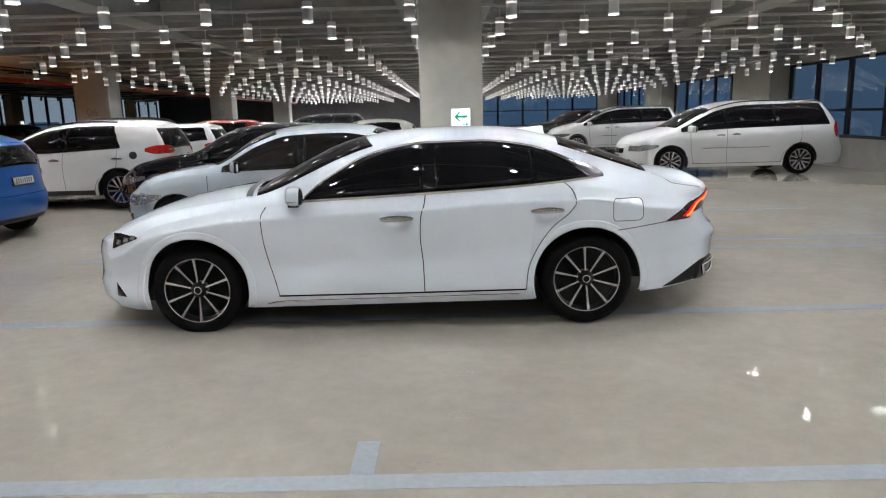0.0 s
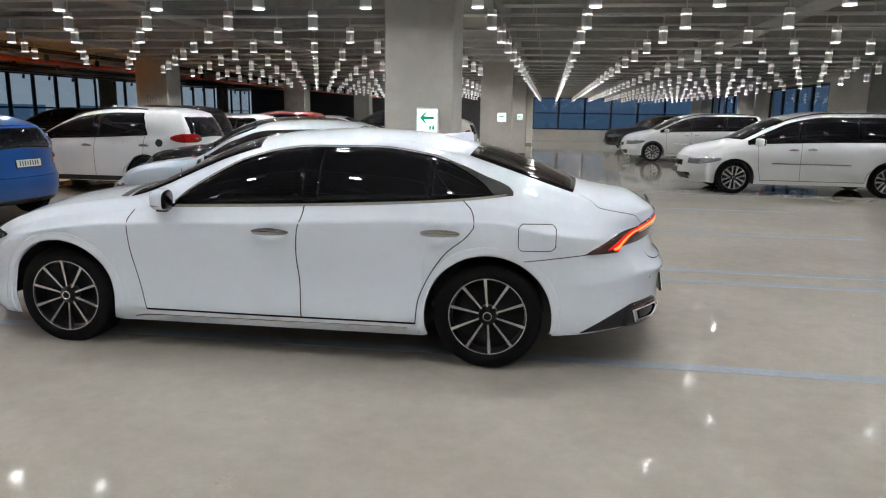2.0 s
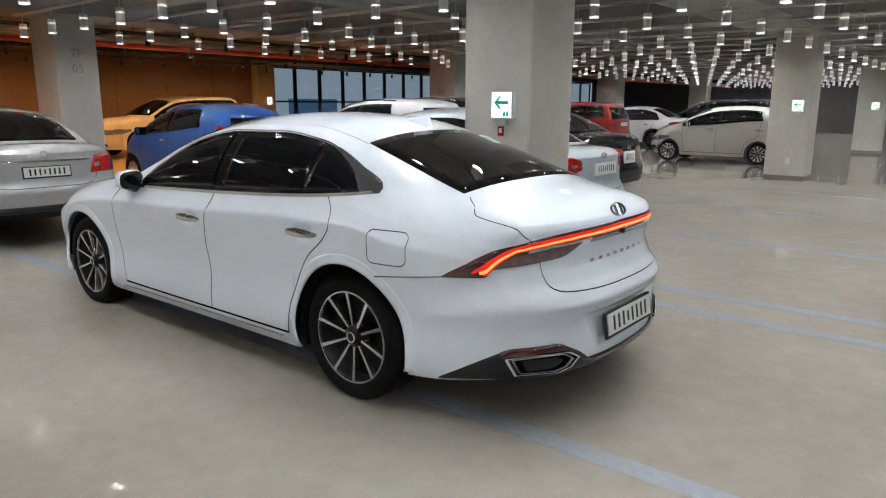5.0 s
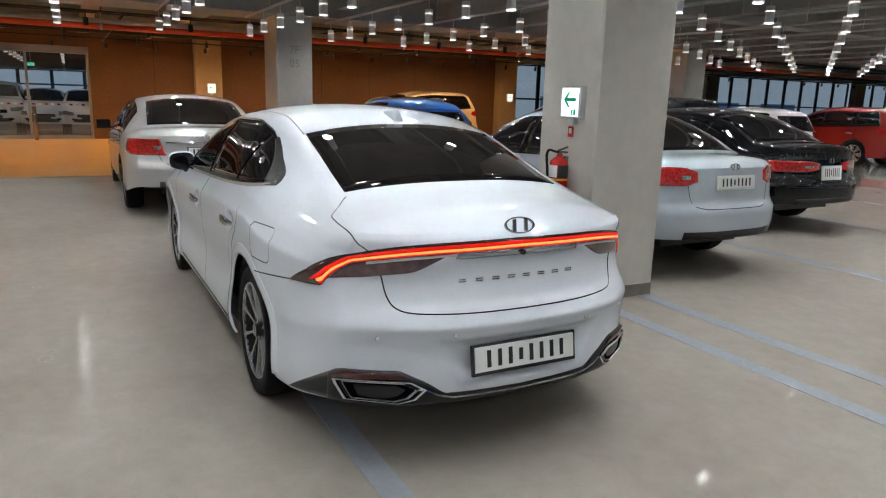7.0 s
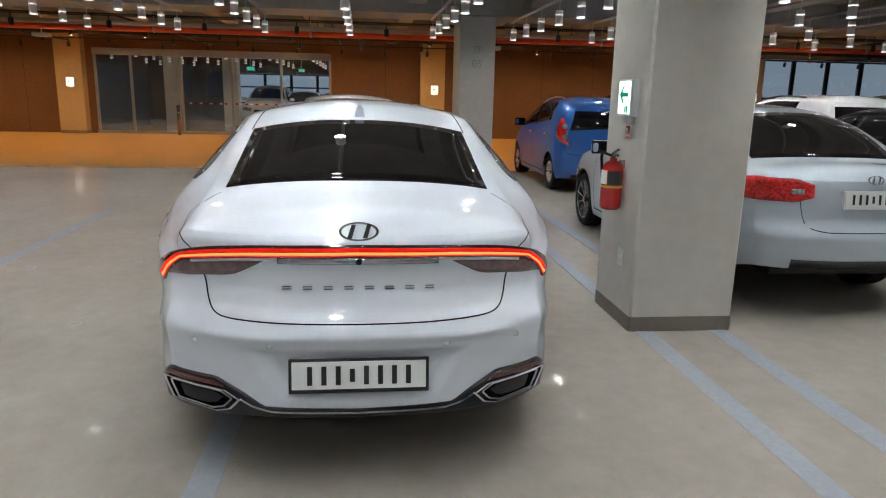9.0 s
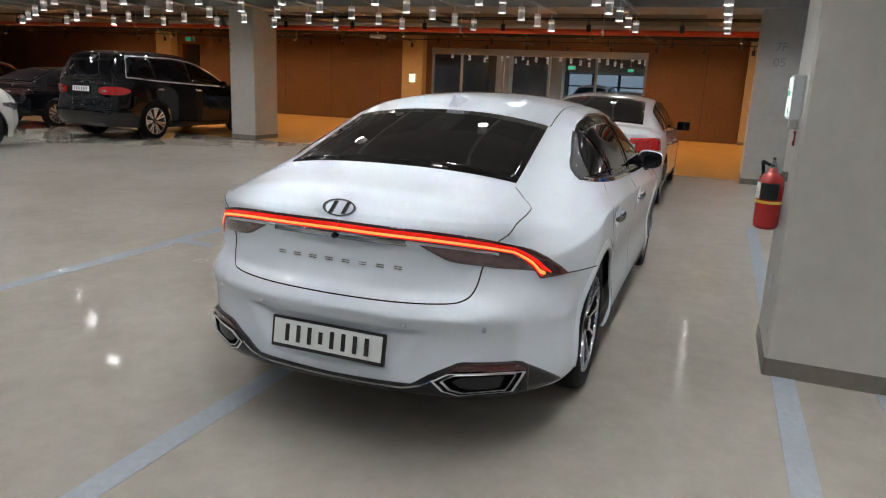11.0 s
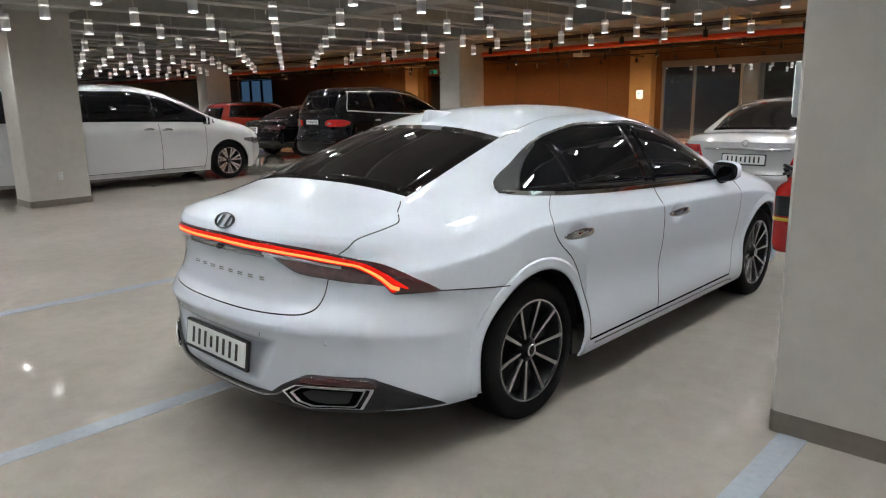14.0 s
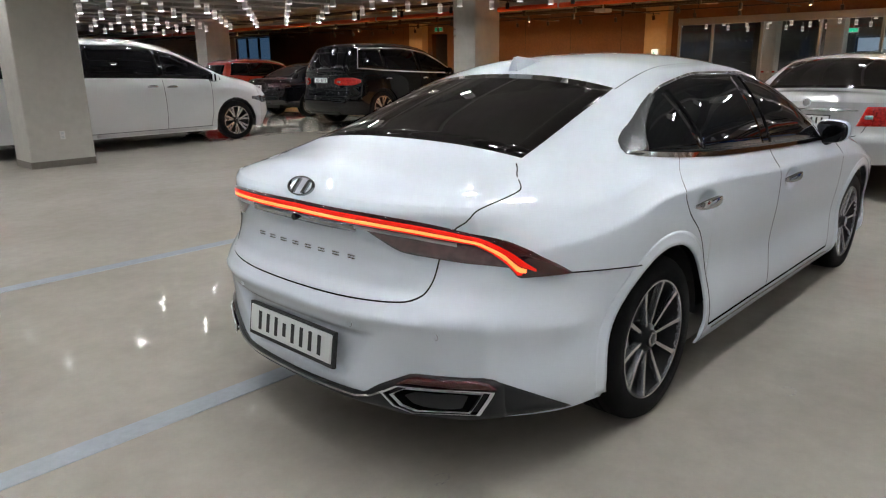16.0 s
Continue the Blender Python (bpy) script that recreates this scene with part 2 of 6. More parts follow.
class Shell:
    """The skin of a car that heads along -x, with its rear axle at x = 0."""

    def __init__(self, wb, radius, top, rail, belt, width, rear, front, bow_r=0.3, bow_f=0.4, sill=0.2, arch=None, tuck=0.95, end_r=0.6, end_f=0.7, crown=2.3,
                 flank=((0, 0.955), (0.12, 0.985), (0.35, 1.0), (0.62, 1.0), (0.85, 0.985)), fx=1.0, fy=1.0, fz=1.0, lift=0.04, ledge=0.0, recess=None, soft=0.0, dents=()):
        self.lift, self.ledge, self.recess, self.dents = lift, ledge, recess, dents
        self.wb, self.radius, self.sill, self.crown = wb * fx, radius, sill, crown
        self.arch = arch or radius * 1.17
        c = lambda rows, a, b, fa, fb: smooth_curve([r[a] * fa for r in rows], [r[b] * fb for r in rows], soft)
        self.top, self.belt, self.width = c(top, 0, 1, fx, fz), c(belt, 0, 1, fx, fz), c(width, 0, 1, fx, fy)
        self.rail_y, self.rail_z = c(rail, 0, 1, fx, fy), c(rail, 0, 2, fx, fz)
        self.rear_p, self.front_p = (smooth_curve([r[0] * fz for r in rows], [r[1] * fx for r in rows]) for rows in (rear, front))
        self.xf, self.xr = top[0][0] * fx, top[-1][0] * fx
        self.bow_r, self.bow_f, self.end_r, self.end_f = bow_r, bow_f, end_r, end_f
        self.flank = smooth_curve([p[0] for p in flank] + [1.0], [p[1] for p in flank] + [tuck])
        self.wr, self.wf = self.width(self.xr), self.width(self.xf)

    def shift(self, s, y, z):
        if s > self.xr - self.end_r:
            k = (s - self.xr + self.end_r) / self.end_r
            return k * k * (self.rear_p(z) - self.bow_r * min(1.15, abs(y) / self.wr) ** 3)
        if s < self.xf + self.end_f:
            k = (self.xf + self.end_f - s) / self.end_f
            return -k * k * (self.front_p(z) - self.bow_f * min(1.15, abs(y) / self.wf) ** 3)
        return 0.0

    def half(self, s, z):
        """Half width of the side at a station and height."""
        zb, zr = self.belt(s), self.rail_z(s)
        if z <= zb:
            y = self.width(s) * self.flank((z - self.sill) / (zb - self.sill))
            if self.ledge and s > 0.36:
                k = min(1.0, (s - 0.36) / 0.3)
                d = z - float(np.interp(s, [0.38, 1.1], [0.55, 0.603]))
                y += self.ledge * k * k * (3 - 2 * k) * (max(0.0, 1 - d / 0.11) ** 1.4 if d > 0 else max(0.0, 1 + d * 1.6))
            return y
        t = min(1.0, (z - zb) / max(1e-4, zr - zb))
        w = self.width(s) * self.flank(1.0)
        return w + (self.rail_y(s) - w) * t + 0.035 * math.sin(math.pi * t) * min(1, (zr - zb) / 0.3)

    def dent(self, s, z):
        """Depth of the shallow cups pressed into the doors behind the handles."""
        d = 0.0
        for x, zc, rx, rz, deep in self.dents:
            r = ((s - x) / rx) ** 2 + ((z - zc) / rz) ** 2
            if r < 1:
                d += deep * (1 - r) ** 1.5
        return d

    def side(self, x, z, out=0.0, sgn=1):
        s = x
        for _ in range(8):
            s = x - self.shift(s, self.half(s, z), z)
        y = self.half(s, z)
        e = 0.02
        slope = (self.half(s, z + e) - self.half(s, z - e)) / (2 * e)
        slope_x = (self.half(s + e, z) - self.half(s - e, z)) / (2 * e)
        n = Vector((-slope_x, 1, -slope)).normalized()
        return Vector((x + n.x * out, sgn * (y + n.y * out), z + n.z * out))

    def over(self, x, y, out=0.0):
        s = x
        for _ in range(6):
            s = x - self.shift(s, y, self.top(s))
        yr, zr, zt = self.rail_y(s), self.rail_z(s), self.top(s)
        z = zr + (zt - zr) * (1 - min(1.0, abs(y) / yr) ** self.crown)
        e = 0.03
        sl = (self.top(s + e) - self.top(s - e)) / (2 * e)
        n = Vector((-sl, 0, 1)).normalized()
        return Vector((x, y, z)) + n * out

    def tail(self, y, z, out=0.0):
        sunk = self.recess(y, z) if self.recess else 0.0
        return Vector((self.xr + self.rear_p(z) - self.bow_r * min(1.15, abs(y) / self.wr) ** 3 - sunk + out, y, z))

    def nose(self, y, z, out=0.0):
        return Vector((self.xf - self.front_p(z) + self.bow_f * min(1.15, abs(y) / self.wf) ** 3 - out, y, z))

    def low(self, s):
        z = self.sill
        if s > self.arch:
            z += self.lift * (0.4 + 0.6 * min(1, (s - self.arch) / (self.xr - self.arch)))
        for c in (0.0, -self.wb):
            if abs(s - c) < self.arch:
                z = max(z, self.radius + math.sqrt(self.arch**2 - (s - c) ** 2))
        return z

    def mesh(self, n1=13, n2=8, n3=10, ns=64, nc=24):
        st = list(np.linspace(self.xf, self.xr, ns))
        for c in (0.0, -self.wb):
            st = [s for s in st if abs(s - c) > self.arch + 0.01]
            dz = self.radius - self.sill
            reach = self.arch
            st += [c + reach * math.cos(a) for a in np.linspace(0.02, math.pi - 0.02, 22)] + [c - reach - 0.001, c + reach + 0.001]
        st += [self.xf + d for d in (0.02, 0.05, 0.1)] + [self.xr - d for d in (0.02, 0.05, 0.1)]
        st = sorted(st)
        half = []
        for s in st:
            zb, zr, zt, lo = self.belt(s), self.rail_z(s), self.top(s), self.low(s)
            col = []
            for k in range(n1):
                z = lo + (zb - lo) * k / n1
                col.append((self.half(s, z) - self.dent(s, z), z))
            for k in range(n2):
                z = zb + (zr - zb) * k / n2
                col.append((self.half(s, z), z))
            yr = self.rail_y(s)
            for k in range(n3 + 1):
                y = yr * (1 - k / n3)
                col.append((y, zr + (zt - zr) * (1 - (y / yr) ** self.crown)))
            half.append([(s + self.shift(s, y, z), y, z) for y, z in col])
        m = len(half[0])
        verts, faces = [], []
        for sgn in (1, -1):
            o = len(verts)
            for col in half:
                verts += [(x, sgn * y, z) for x, y, z in col]
            for i in range(len(half) - 1):
                for k in range(m - 1):
                    q = (o + i * m + k, o + (i + 1) * m + k, o + (i + 1) * m + k + 1, o + i * m + k + 1)
                    faces.append(q if sgn < 0 else q[::-1])
        # nose and tail
        nr = n1 + n2 + 1
        for col, f in ((half[0], self.nose), (half[-1], self.tail)):
            o = len(verts)
            for k in range(nr):
                y, z = col[k][1], col[k][2]
                for c in range(nc + 1):
                    verts.append(tuple(f(y * (1 - 2 * c / nc), z)))
            for k in range(nr - 1):
                for c in range(nc):
                    q = (o + k * (nc + 1) + c, o + k * (nc + 1) + c + 1, o + (k + 1) * (nc + 1) + c + 1, o + (k + 1) * (nc + 1) + c)
                    faces.append(q)
        me = bpy.data.meshes.new("body")
        me.from_pydata(verts, [], faces)
        bm = bmesh.new()
        bm.from_mesh(me)
        bmesh.ops.remove_doubles(bm, verts=bm.verts, dist=0.0008)
        bmesh.ops.recalc_face_normals(bm, faces=bm.faces)
        bm.to_mesh(me)
        bm.free()
        me.polygons.foreach_set("use_smooth", [True] * len(me.polygons))
        return me


def strip_on(points, width, up=None):
    """A flat strip along points; returns verts and faces."""
    verts, faces = [], []
    for k, p in enumerate(points):
        d = (points[min(k + 1, len(points) - 1)] - points[max(k - 1, 0)]).normalized()
        n = up[k] if isinstance(up, list) else up
        w = d.cross(n).normalized() * width / 2
        verts += [p - w, p + w]
    for k in range(len(points) - 1):
        faces.append((2 * k, 2 * k + 1, 2 * k + 3, 2 * k + 2))
    return verts, faces


def spread(rows, n):
    """n + 1 points along a polyline, smoothed by a monotone curve over its length."""
    rows = [Vector(r) for r in rows]
    t = [0.0]
    for a, b in zip(rows, rows[1:]):
        t.append(t[-1] + (b - a).length)
    cs = [smooth_curve(t, [r[k] for r in rows]) for k in range(len(rows[0]))]
    return [tuple(c(t[-1] * k / n) for c in cs) for k in range(n + 1)]


def spread_rows(rows, n):
    """The same for rows of any length, spaced by their first three numbers."""
    t = [0.0]
    for a, b in zip(rows, rows[1:]):
        t.append(t[-1] + (Vector(b[:3]) - Vector(a[:3])).length)
    cs = [smooth_curve(t, [r[k] for r in rows]) for k in range(len(rows[0]))]
    return [[c(t[-1] * k / n) for c in cs] for k in range(n + 1)]


def seam(shell, rows, thing, width=0.007, n=24, sides=(1, -1), mat=None, name="door_gap", out=0.0015):
    for sgn in sides:
        pts = [shell.side(x, z, out, sgn) for x, z in spread(rows, n)]
        solid(name, *strip_on(pts, width, Vector((0, 1, 0))), mat or M["seam"], thing)


def pane(shell, x0, x1, lo, hi, thing, mat, name="side_window", nx=14, nz=8, sides=(1, -1), out=0.004):
    """A side window between the height curves lo(x) and hi(x)."""
    for sgn in sides:
        f = lambda u, v: shell.side(x0 + (x1 - x0) * u, lo(x0 + (x1 - x0) * u) + (max(hi(x0 + (x1 - x0) * u), lo(x0 + (x1 - x0) * u) + 0.004) - lo(x0 + (x1 - x0) * u)) * v, out, sgn)
        solid(name, *sheet(f, nx, nz, (0, -sgn * 0.008, 0)), mat, thing, True)


def screen(shell, low, high, thing, mat, name, nx=10, ny=16, out=0.004):
    """A windscreen or rear window; low and high give (x, half width) as functions of u in -1..1."""
    def f(u, v):
        u = 2 * u - 1
        xl, wl = low(u)
        xh, wh = high(u)
        return shell.over(xl + (xh - xl) * v, u * (wl + (wh - wl) * v), out)
    return solid(name, *sheet(f, ny, nx, (0, 0, -0.01)), mat, thing, True)


def tail_patch(shell, y0, y1, z0, z1, thing, mat, name, out=0.006, n=10, m=5, front=False, slant=0.0, label=""):
    g = shell.nose if front else shell.tail
    f = lambda u, v: g(y0 + (y1 - y0) * u, z0 + (z1 - z0) * v + slant * u, out)
    return solid(name, *sheet(f, n, m, (0.03 if front else -0.03, 0, 0)), mat, thing, True, label)


def side_patch(shell, x0, x1, z0, z1, thing, mat, name, out=0.005, sides=(1, -1), taper=0.0, n=8, m=5):
    for sgn in sides:
        f = lambda u, v: shell.side(x0 + (x1 - x0) * u, z0 + (z1 - z0) * v * (1 - taper * u) + (z1 - z0) * taper * u * 0.5, out, sgn)
        solid(name, *sheet(f, n, m, (0, -sgn * 0.02, 0)), mat, thing, True)


WHEELS = {}


def wheel_meshes(radius, width, style):
    """Tyre, dark rim barrel, bright spokes and hub of a wheel that faces +y."""
    key = (radius, width, style)
    if key in WHEELS:
        return WHEELS[key]
    rim = radius * (0.72 if style in ("ten", "v_spoke", "star") else 0.62)
    w = width / 2
    prof = [(rim * 0.97, -w), (rim * 1.02, w * -0.98), (radius * 0.93, -w), (radius * 0.985, -w * 0.82), (radius, -w * 0.6), (radius, -w * 0.33), (radius * 0.988, -w * 0.3), (radius, -w * 0.27),
            (radius, -0.02 * w), (radius * 0.988, 0), (radius, 0.03 * w), (radius, w * 0.27), (radius * 0.988, w * 0.3), (radius, w * 0.33), (radius, w * 0.6), (radius * 0.985, w * 0.82), (radius * 0.94, w),
            (rim * 1.12, w * 1.02), (rim * 1.04, w), (rim * 1.0, w * 0.95)]
    tyre = mesh_from("wheel", *lathe(prof, 56), M["rubber"], True)
    barrel = mesh_from("rim_barrel", *lathe([(rim * 1.005, w * 0.95), (rim * 0.97, w * 0.9), (rim * 0.93, w * 0.3), (rim * 0.9, w * 0.1), (rim * 0.3, w * 0.05), (0.001, w * 0.05)], 40), M["dark_alloy"], True)
    edge = 0.972 if style == "ten" else 0.955
    lip = lathe([(rim * 1.0, w * 0.99), (rim * edge, w * 0.99), (rim * (edge - 0.005), w * 0.86), (rim * 0.99, w * 0.86)], 48)
    chunks = [lip]
    count = {"ten": 10, "v_spoke": 7, "star": 6, "plain": 9}[style]
    for k in range(count):
        base = 2 * math.pi * k / count
        legs = {"ten": (0,), "v_spoke": (-0.13, 0.13), "star": (-0.3, 0.3), "plain": (0,)}[style]
        for j in legs:
            a0, a1 = base + j * 0.55, base + j * 1.2
            if style == "star":
                a0, a1 = base, base + j
            wid = {"ten": 0.0075, "v_spoke": 0.016, "star": 0.017, "plain": 0.03}[style]
            r0, r1 = rim * 0.24, rim * 0.97
            p0, p1 = Vector((r0 * math.cos(a0), 0, r0 * math.sin(a0))), Vector((r1 * math.cos(a1), 0, r1 * math.sin(a1)))
            d = (p1 - p0).normalized()
            t = Vector((-d.z, 0, d.x))
            v = []
            for p, dep, ww in ((p0, w * 0.78, wid * 0.8), (p0.lerp(p1, 0.5), w * 0.86, wid), (p1, w * 0.97, wid * 1.3)):
                v += [p - t * ww + Vector((0, dep, 0)), p + t * ww + Vector((0, dep, 0)), p + t * ww * 1.5 + Vector((0, dep - 0.025, 0)), p - t * ww * 1.5 + Vector((0, dep - 0.025, 0))]
            f = []
            for q in (0, 4):
                f += [(q, q + 4, q + 5, q + 1), (q + 1, q + 5, q + 6, q + 2), (q + 3, q + 7, q + 4, q), (q + 2, q + 6, q + 7, q + 3)]
            chunks.append((v, f))
    spokes = mesh_from("rim", *joined(chunks), M["alloy"])
    hub = mesh_from("hub_cap", *lathe([(rim * 0.25, w * 0.3), (rim * 0.24, w * 0.74), (rim * 0.14, w * 0.8), (rim * 0.15, w * 0.9), (rim * 0.13, w * 0.92), (0.001, w * 0.92)], 24), M["dark_alloy"], True)
    ring = mesh_from("hub_ring", *lathe([(rim * 0.125, w * 0.93), (rim * 0.115, w * 0.96), (rim * 0.095, w * 0.96), (rim * 0.09, w * 0.93)], 24), M["chrome"], True)
    WHEELS[key] = (tyre, barrel, spokes, hub, ring)
    return WHEELS[key]


def wheels(thing, shell, face, width=0.235, style="ten"):
    parts = wheel_meshes(shell.radius, width, style)
    k = 0
    for x in (0.0, -shell.wb):
        for sgn in (1, -1):
            w = new("wheel", parts[0])
            w.parent = thing
            w.matrix_basis = pose(x, sgn * (face - width / 2), shell.radius, 0, 17 * k + 5, 0 if sgn > 0 else 180)
            for nm, me in zip(("rim_barrel", "rim", "hub_cap", "hub_ring"), parts[1:]):
                c = new(nm, me)
                c.parent = w
            k += 1
            # liner of the wheel arch
            a = [math.pi * q / 16 for q in range(17)]
            r = shell.arch * 1.005
            ys = (sgn * (face - 0.36), sgn * (shell.width(x) * 0.955 - 0.012))
            v = [(x + r * math.cos(t), y, shell.radius + r * math.sin(t)) for y in ys for t in a]
            f = [(q, q + 1, 18 + q, 17 + q) for q in range(16)] + [tuple(range(17))]
            solid("arch_liner", v, f, M["plastic"], thing)


def lug(bm, c, size, bev=0.4):
    """A rounded block."""
    g = bmesh.ops.create_cube(bm, size=1.0, matrix=Matrix.LocRotScale(c, None, size))
    es = list({e for v in g["verts"] for e in v.link_edges})
    bmesh.ops.bevel(bm, geom=es, offset=min(size) * bev, segments=3, affect="EDGES", profile=0.6)
    return bm


def mirrors(thing, shell, x, z, mat_cap, mat_low, size=(0.11, 0.2, 0.13)):
    for sgn in (1, -1):
        p = shell.side(x, z, 0.0, sgn)
        bm = bmesh.new()
        lug(bm, (p.x, p.y + sgn * (0.05 + size[1] / 2), z + 0.03), size, 0.42)
        for v in bm.verts:
            k = abs(v.co.y - p.y) / (size[1] + 0.05)
            v.co.x += 0.07 * k
            v.co.z = z + 0.03 + (v.co.z - z - 0.03) * (1.0 - 0.25 * k)
        cap = part("wing_mirror", bm, mat_cap, thing, smooth=True)
        bm = boxes((p.x - 0.03, p.x + 0.04, min(p.y - sgn * 0.04, p.y + sgn * 0.09), max(p.y - sgn * 0.04, p.y + sgn * 0.09), z - 0.04, z + 0.0), bevel=0.01)
        part("mirror_foot", bm, mat_low, cap)
        y0, y1 = p.y + sgn * 0.055, p.y + sgn * (0.045 + size[1])
        bm = boxes((p.x + size[0] / 2 + 0.012, p.x + size[0] / 2 + 0.052, min(y0, y1) - 0.008, max(y0, y1) + 0.008, z - 0.038, z + 0.098), bevel=0.018)
        part("mirror_glass", bm, M["glass"], cap)


def blob(c, size, box=0.62):
    """A rounded, slightly boxy pod."""
    bm = bmesh.new()
    bmesh.ops.create_uvsphere(bm, u_segments=24, v_segments=14, radius=1.0)
    for v in bm.verts:
        v.co = Vector([c[k] + math.copysign(abs(v.co[k]) ** box, v.co[k]) * size[k] / 2 for k in range(3)])
    return bm


def door_mirrors(thing, shell, x, z):
    """Painted caps with a bright lower strip, black glass towards the rear and a black foot on the door."""
    for sgn in (1, -1):
        y = shell.side(x, z, 0.0, sgn).y
        c = Vector((x, y + sgn * 0.06, z + 0.02))

        def bend(bm, k=1.0):
            for v in bm.verts:
                u = (v.co.y - c.y) * sgn / 0.1
                v.co.x += 0.022 * u
                v.co.z = c.z + (v.co.z - c.z) * (1 - 0.16 * u) + 0.006 * u
            return bm
        cap = part("wing_mirror", bend(blob(c, (0.125, 0.19, 0.14))), M["pearl"], thing, smooth=True)
        part("mirror_glass", bend(blob(c + Vector((0.026, 0, -0.002)), (0.085, 0.182, 0.132))), M["gloss_black"], cap, smooth=True)
        part("mirror_strip", bend(blob(c + Vector((-0.012, sgn * 0.002, -0.042)), (0.108, 0.176, 0.018))), M["chrome"], cap, smooth=True)
        bm = boxes((x - 0.05, x + 0.03, min(y - sgn * 0.05, y + sgn * 0.05), max(y - sgn * 0.05, y + sgn * 0.05), z - 0.062, z - 0.028), bevel=0.01)
        part("mirror_foot", bm, M["gloss_black"], cap)


def handles(thing, shell, spots, mat, length=0.2):
    for x, z in spots:
        for sgn in (1, -1):
            pts = []
            for k in range(13):
                u = k / 12
                p = shell.side(x + (u - 0.5) * length, z + 0.006 * math.sin(math.pi * u), 0.004 + 0.03 * math.sin(math.pi * min(1, max(0, u))) ** 0.5, sgn)
                pts.append((p, 0.008 + 0.016 * math.sin(math.pi * u) ** 0.5))
            v, f = [], []
            for p, r in pts:
                v += [p + Vector((0, sgn * 0.007 * math.cos(a), r * math.sin(a))) for a in [2 * math.pi * q / 8 for q in range(8)]]
            for k in range(12):
                f += [(8 * k + q, 8 * k + (q + 1) % 8, 8 * k + 8 + (q + 1) % 8, 8 * k + 8 + q) for q in range(8)]
            f += [tuple(range(8)), tuple(range(96, 104))]
            solid("door_handle", v, f, mat, thing, True)


def number_plate(thing, shell, y, z, w=0.52, h=0.11, front=False, frame=True, tilt=8):
    g = shell.nose if front else shell.tail
    p = g(y, z, 0.018 + (shell.recess(y, z) * 0.8 if shell.recess and not front else 0.0))
    sgn = -1 if front else 1
    m = Matrix.Translation(p) @ Euler((0, radians(-tilt * sgn), 0)).to_matrix().to_4x4()
    bm = boxes((-0.012, 0.004, -w / 2 - 0.012, w / 2 + 0.012, -h / 2 - 0.016, h / 2 + 0.010), bevel=0.004)
    bm.transform(m)
    fr = part("number_plate", bm, M["plastic"] if frame else M["plate"], thing, "white number plate in a black frame, with dark bars")
    bm = boxes((0.0, 0.008, -w / 2, w / 2, -h / 2, h / 2), bevel=0.003)
    bm.transform(m)
    part("plate_face", bm, M["plate"], fr)
    bh = h * 0.68
    step = w * 0.84 / 8
    for k in range(8):
        y0 = -w * 0.42 + k * step
        tall = bh if k != 3 else bh * 0.7
        bm = boxes((0.008, 0.0095, y0 + step * 0.32, y0 + step * 0.68, -tall / 2, tall / 2))
        bm.transform(m)
        part("plate_bar", bm, M["ink"], fr)


def oval_badge(thing, centre, w, h, mat, tilt=0, upright="x", name="badge"):
    """A chrome ring with two slanting bars."""
    v, f = [], []
    n = 28
    for k in range(n):
        a = 2 * math.pi * k / n
        for rr, dx in ((1.0, 0), (0.98, 0.008), (0.88, 0.008), (0.85, 0)):
            v.append(Vector((dx, w / 2 * rr * math.cos(a), h / 2 * rr * math.sin(a))))
    for k in range(n):
        k2 = (k + 1) % n
        for q in range(3):
            f.append((4 * k + q, 4 * k + q + 1, 4 * k2 + q + 1, 4 * k2 + q))
    for y0, y1 in ((-0.26, -0.12), (0.12, 0.26)):
        o = len(v)
        for dx in (0.0, 0.007):
            v += [Vector((dx, w * (y0 - 0.02), -h * 0.34)), Vector((dx, w * (y0 + 0.09), -h * 0.36)), Vector((dx, w * (y1 + 0.05), h * 0.36)), Vector((dx, w * (y1 - 0.06), h * 0.34))]
        f += [(o + 4, o + 5, o + 6, o + 7), (o, o + 1, o + 5, o + 4), (o + 1, o + 2, o + 6, o + 5), (o + 2, o + 3, o + 7, o + 6), (o + 3, o, o + 4, o + 7)]
    m = Matrix.Translation(centre) @ Euler((0, radians(-tilt), 0)).to_matrix().to_4x4()
    return solid(name, [m @ p for p in v], f, mat, thing)


def underbody(thing, shell):
    w = shell.width(-shell.wb / 2) * 0.9
    bm = boxes((-shell.wb + shell.arch + 0.02, -shell.arch - 0.02, -w, w, shell.sill - 0.01, shell.sill + 0.14),
               (shell.arch + 0.02, shell.xr - 0.36, -w * 0.62, w * 0.62, shell.sill + 0.06, shell.sill + 0.22),
               (shell.xf + 0.4, -shell.wb - shell.arch - 0.02, -w * 0.7, w * 0.7, shell.sill + 0.0, shell.sill + 0.2),
               (-shell.arch - 0.1, shell.arch + 0.1, -w * 0.6, w * 0.6, shell.sill + 0.08, shell.sill + 0.5),
               (-shell.wb - shell.arch - 0.1, -shell.wb + shell.arch + 0.1, -w * 0.6, w * 0.6, shell.sill + 0.08, shell.sill + 0.5))
    part("underbody", bm, M["plastic"], thing)


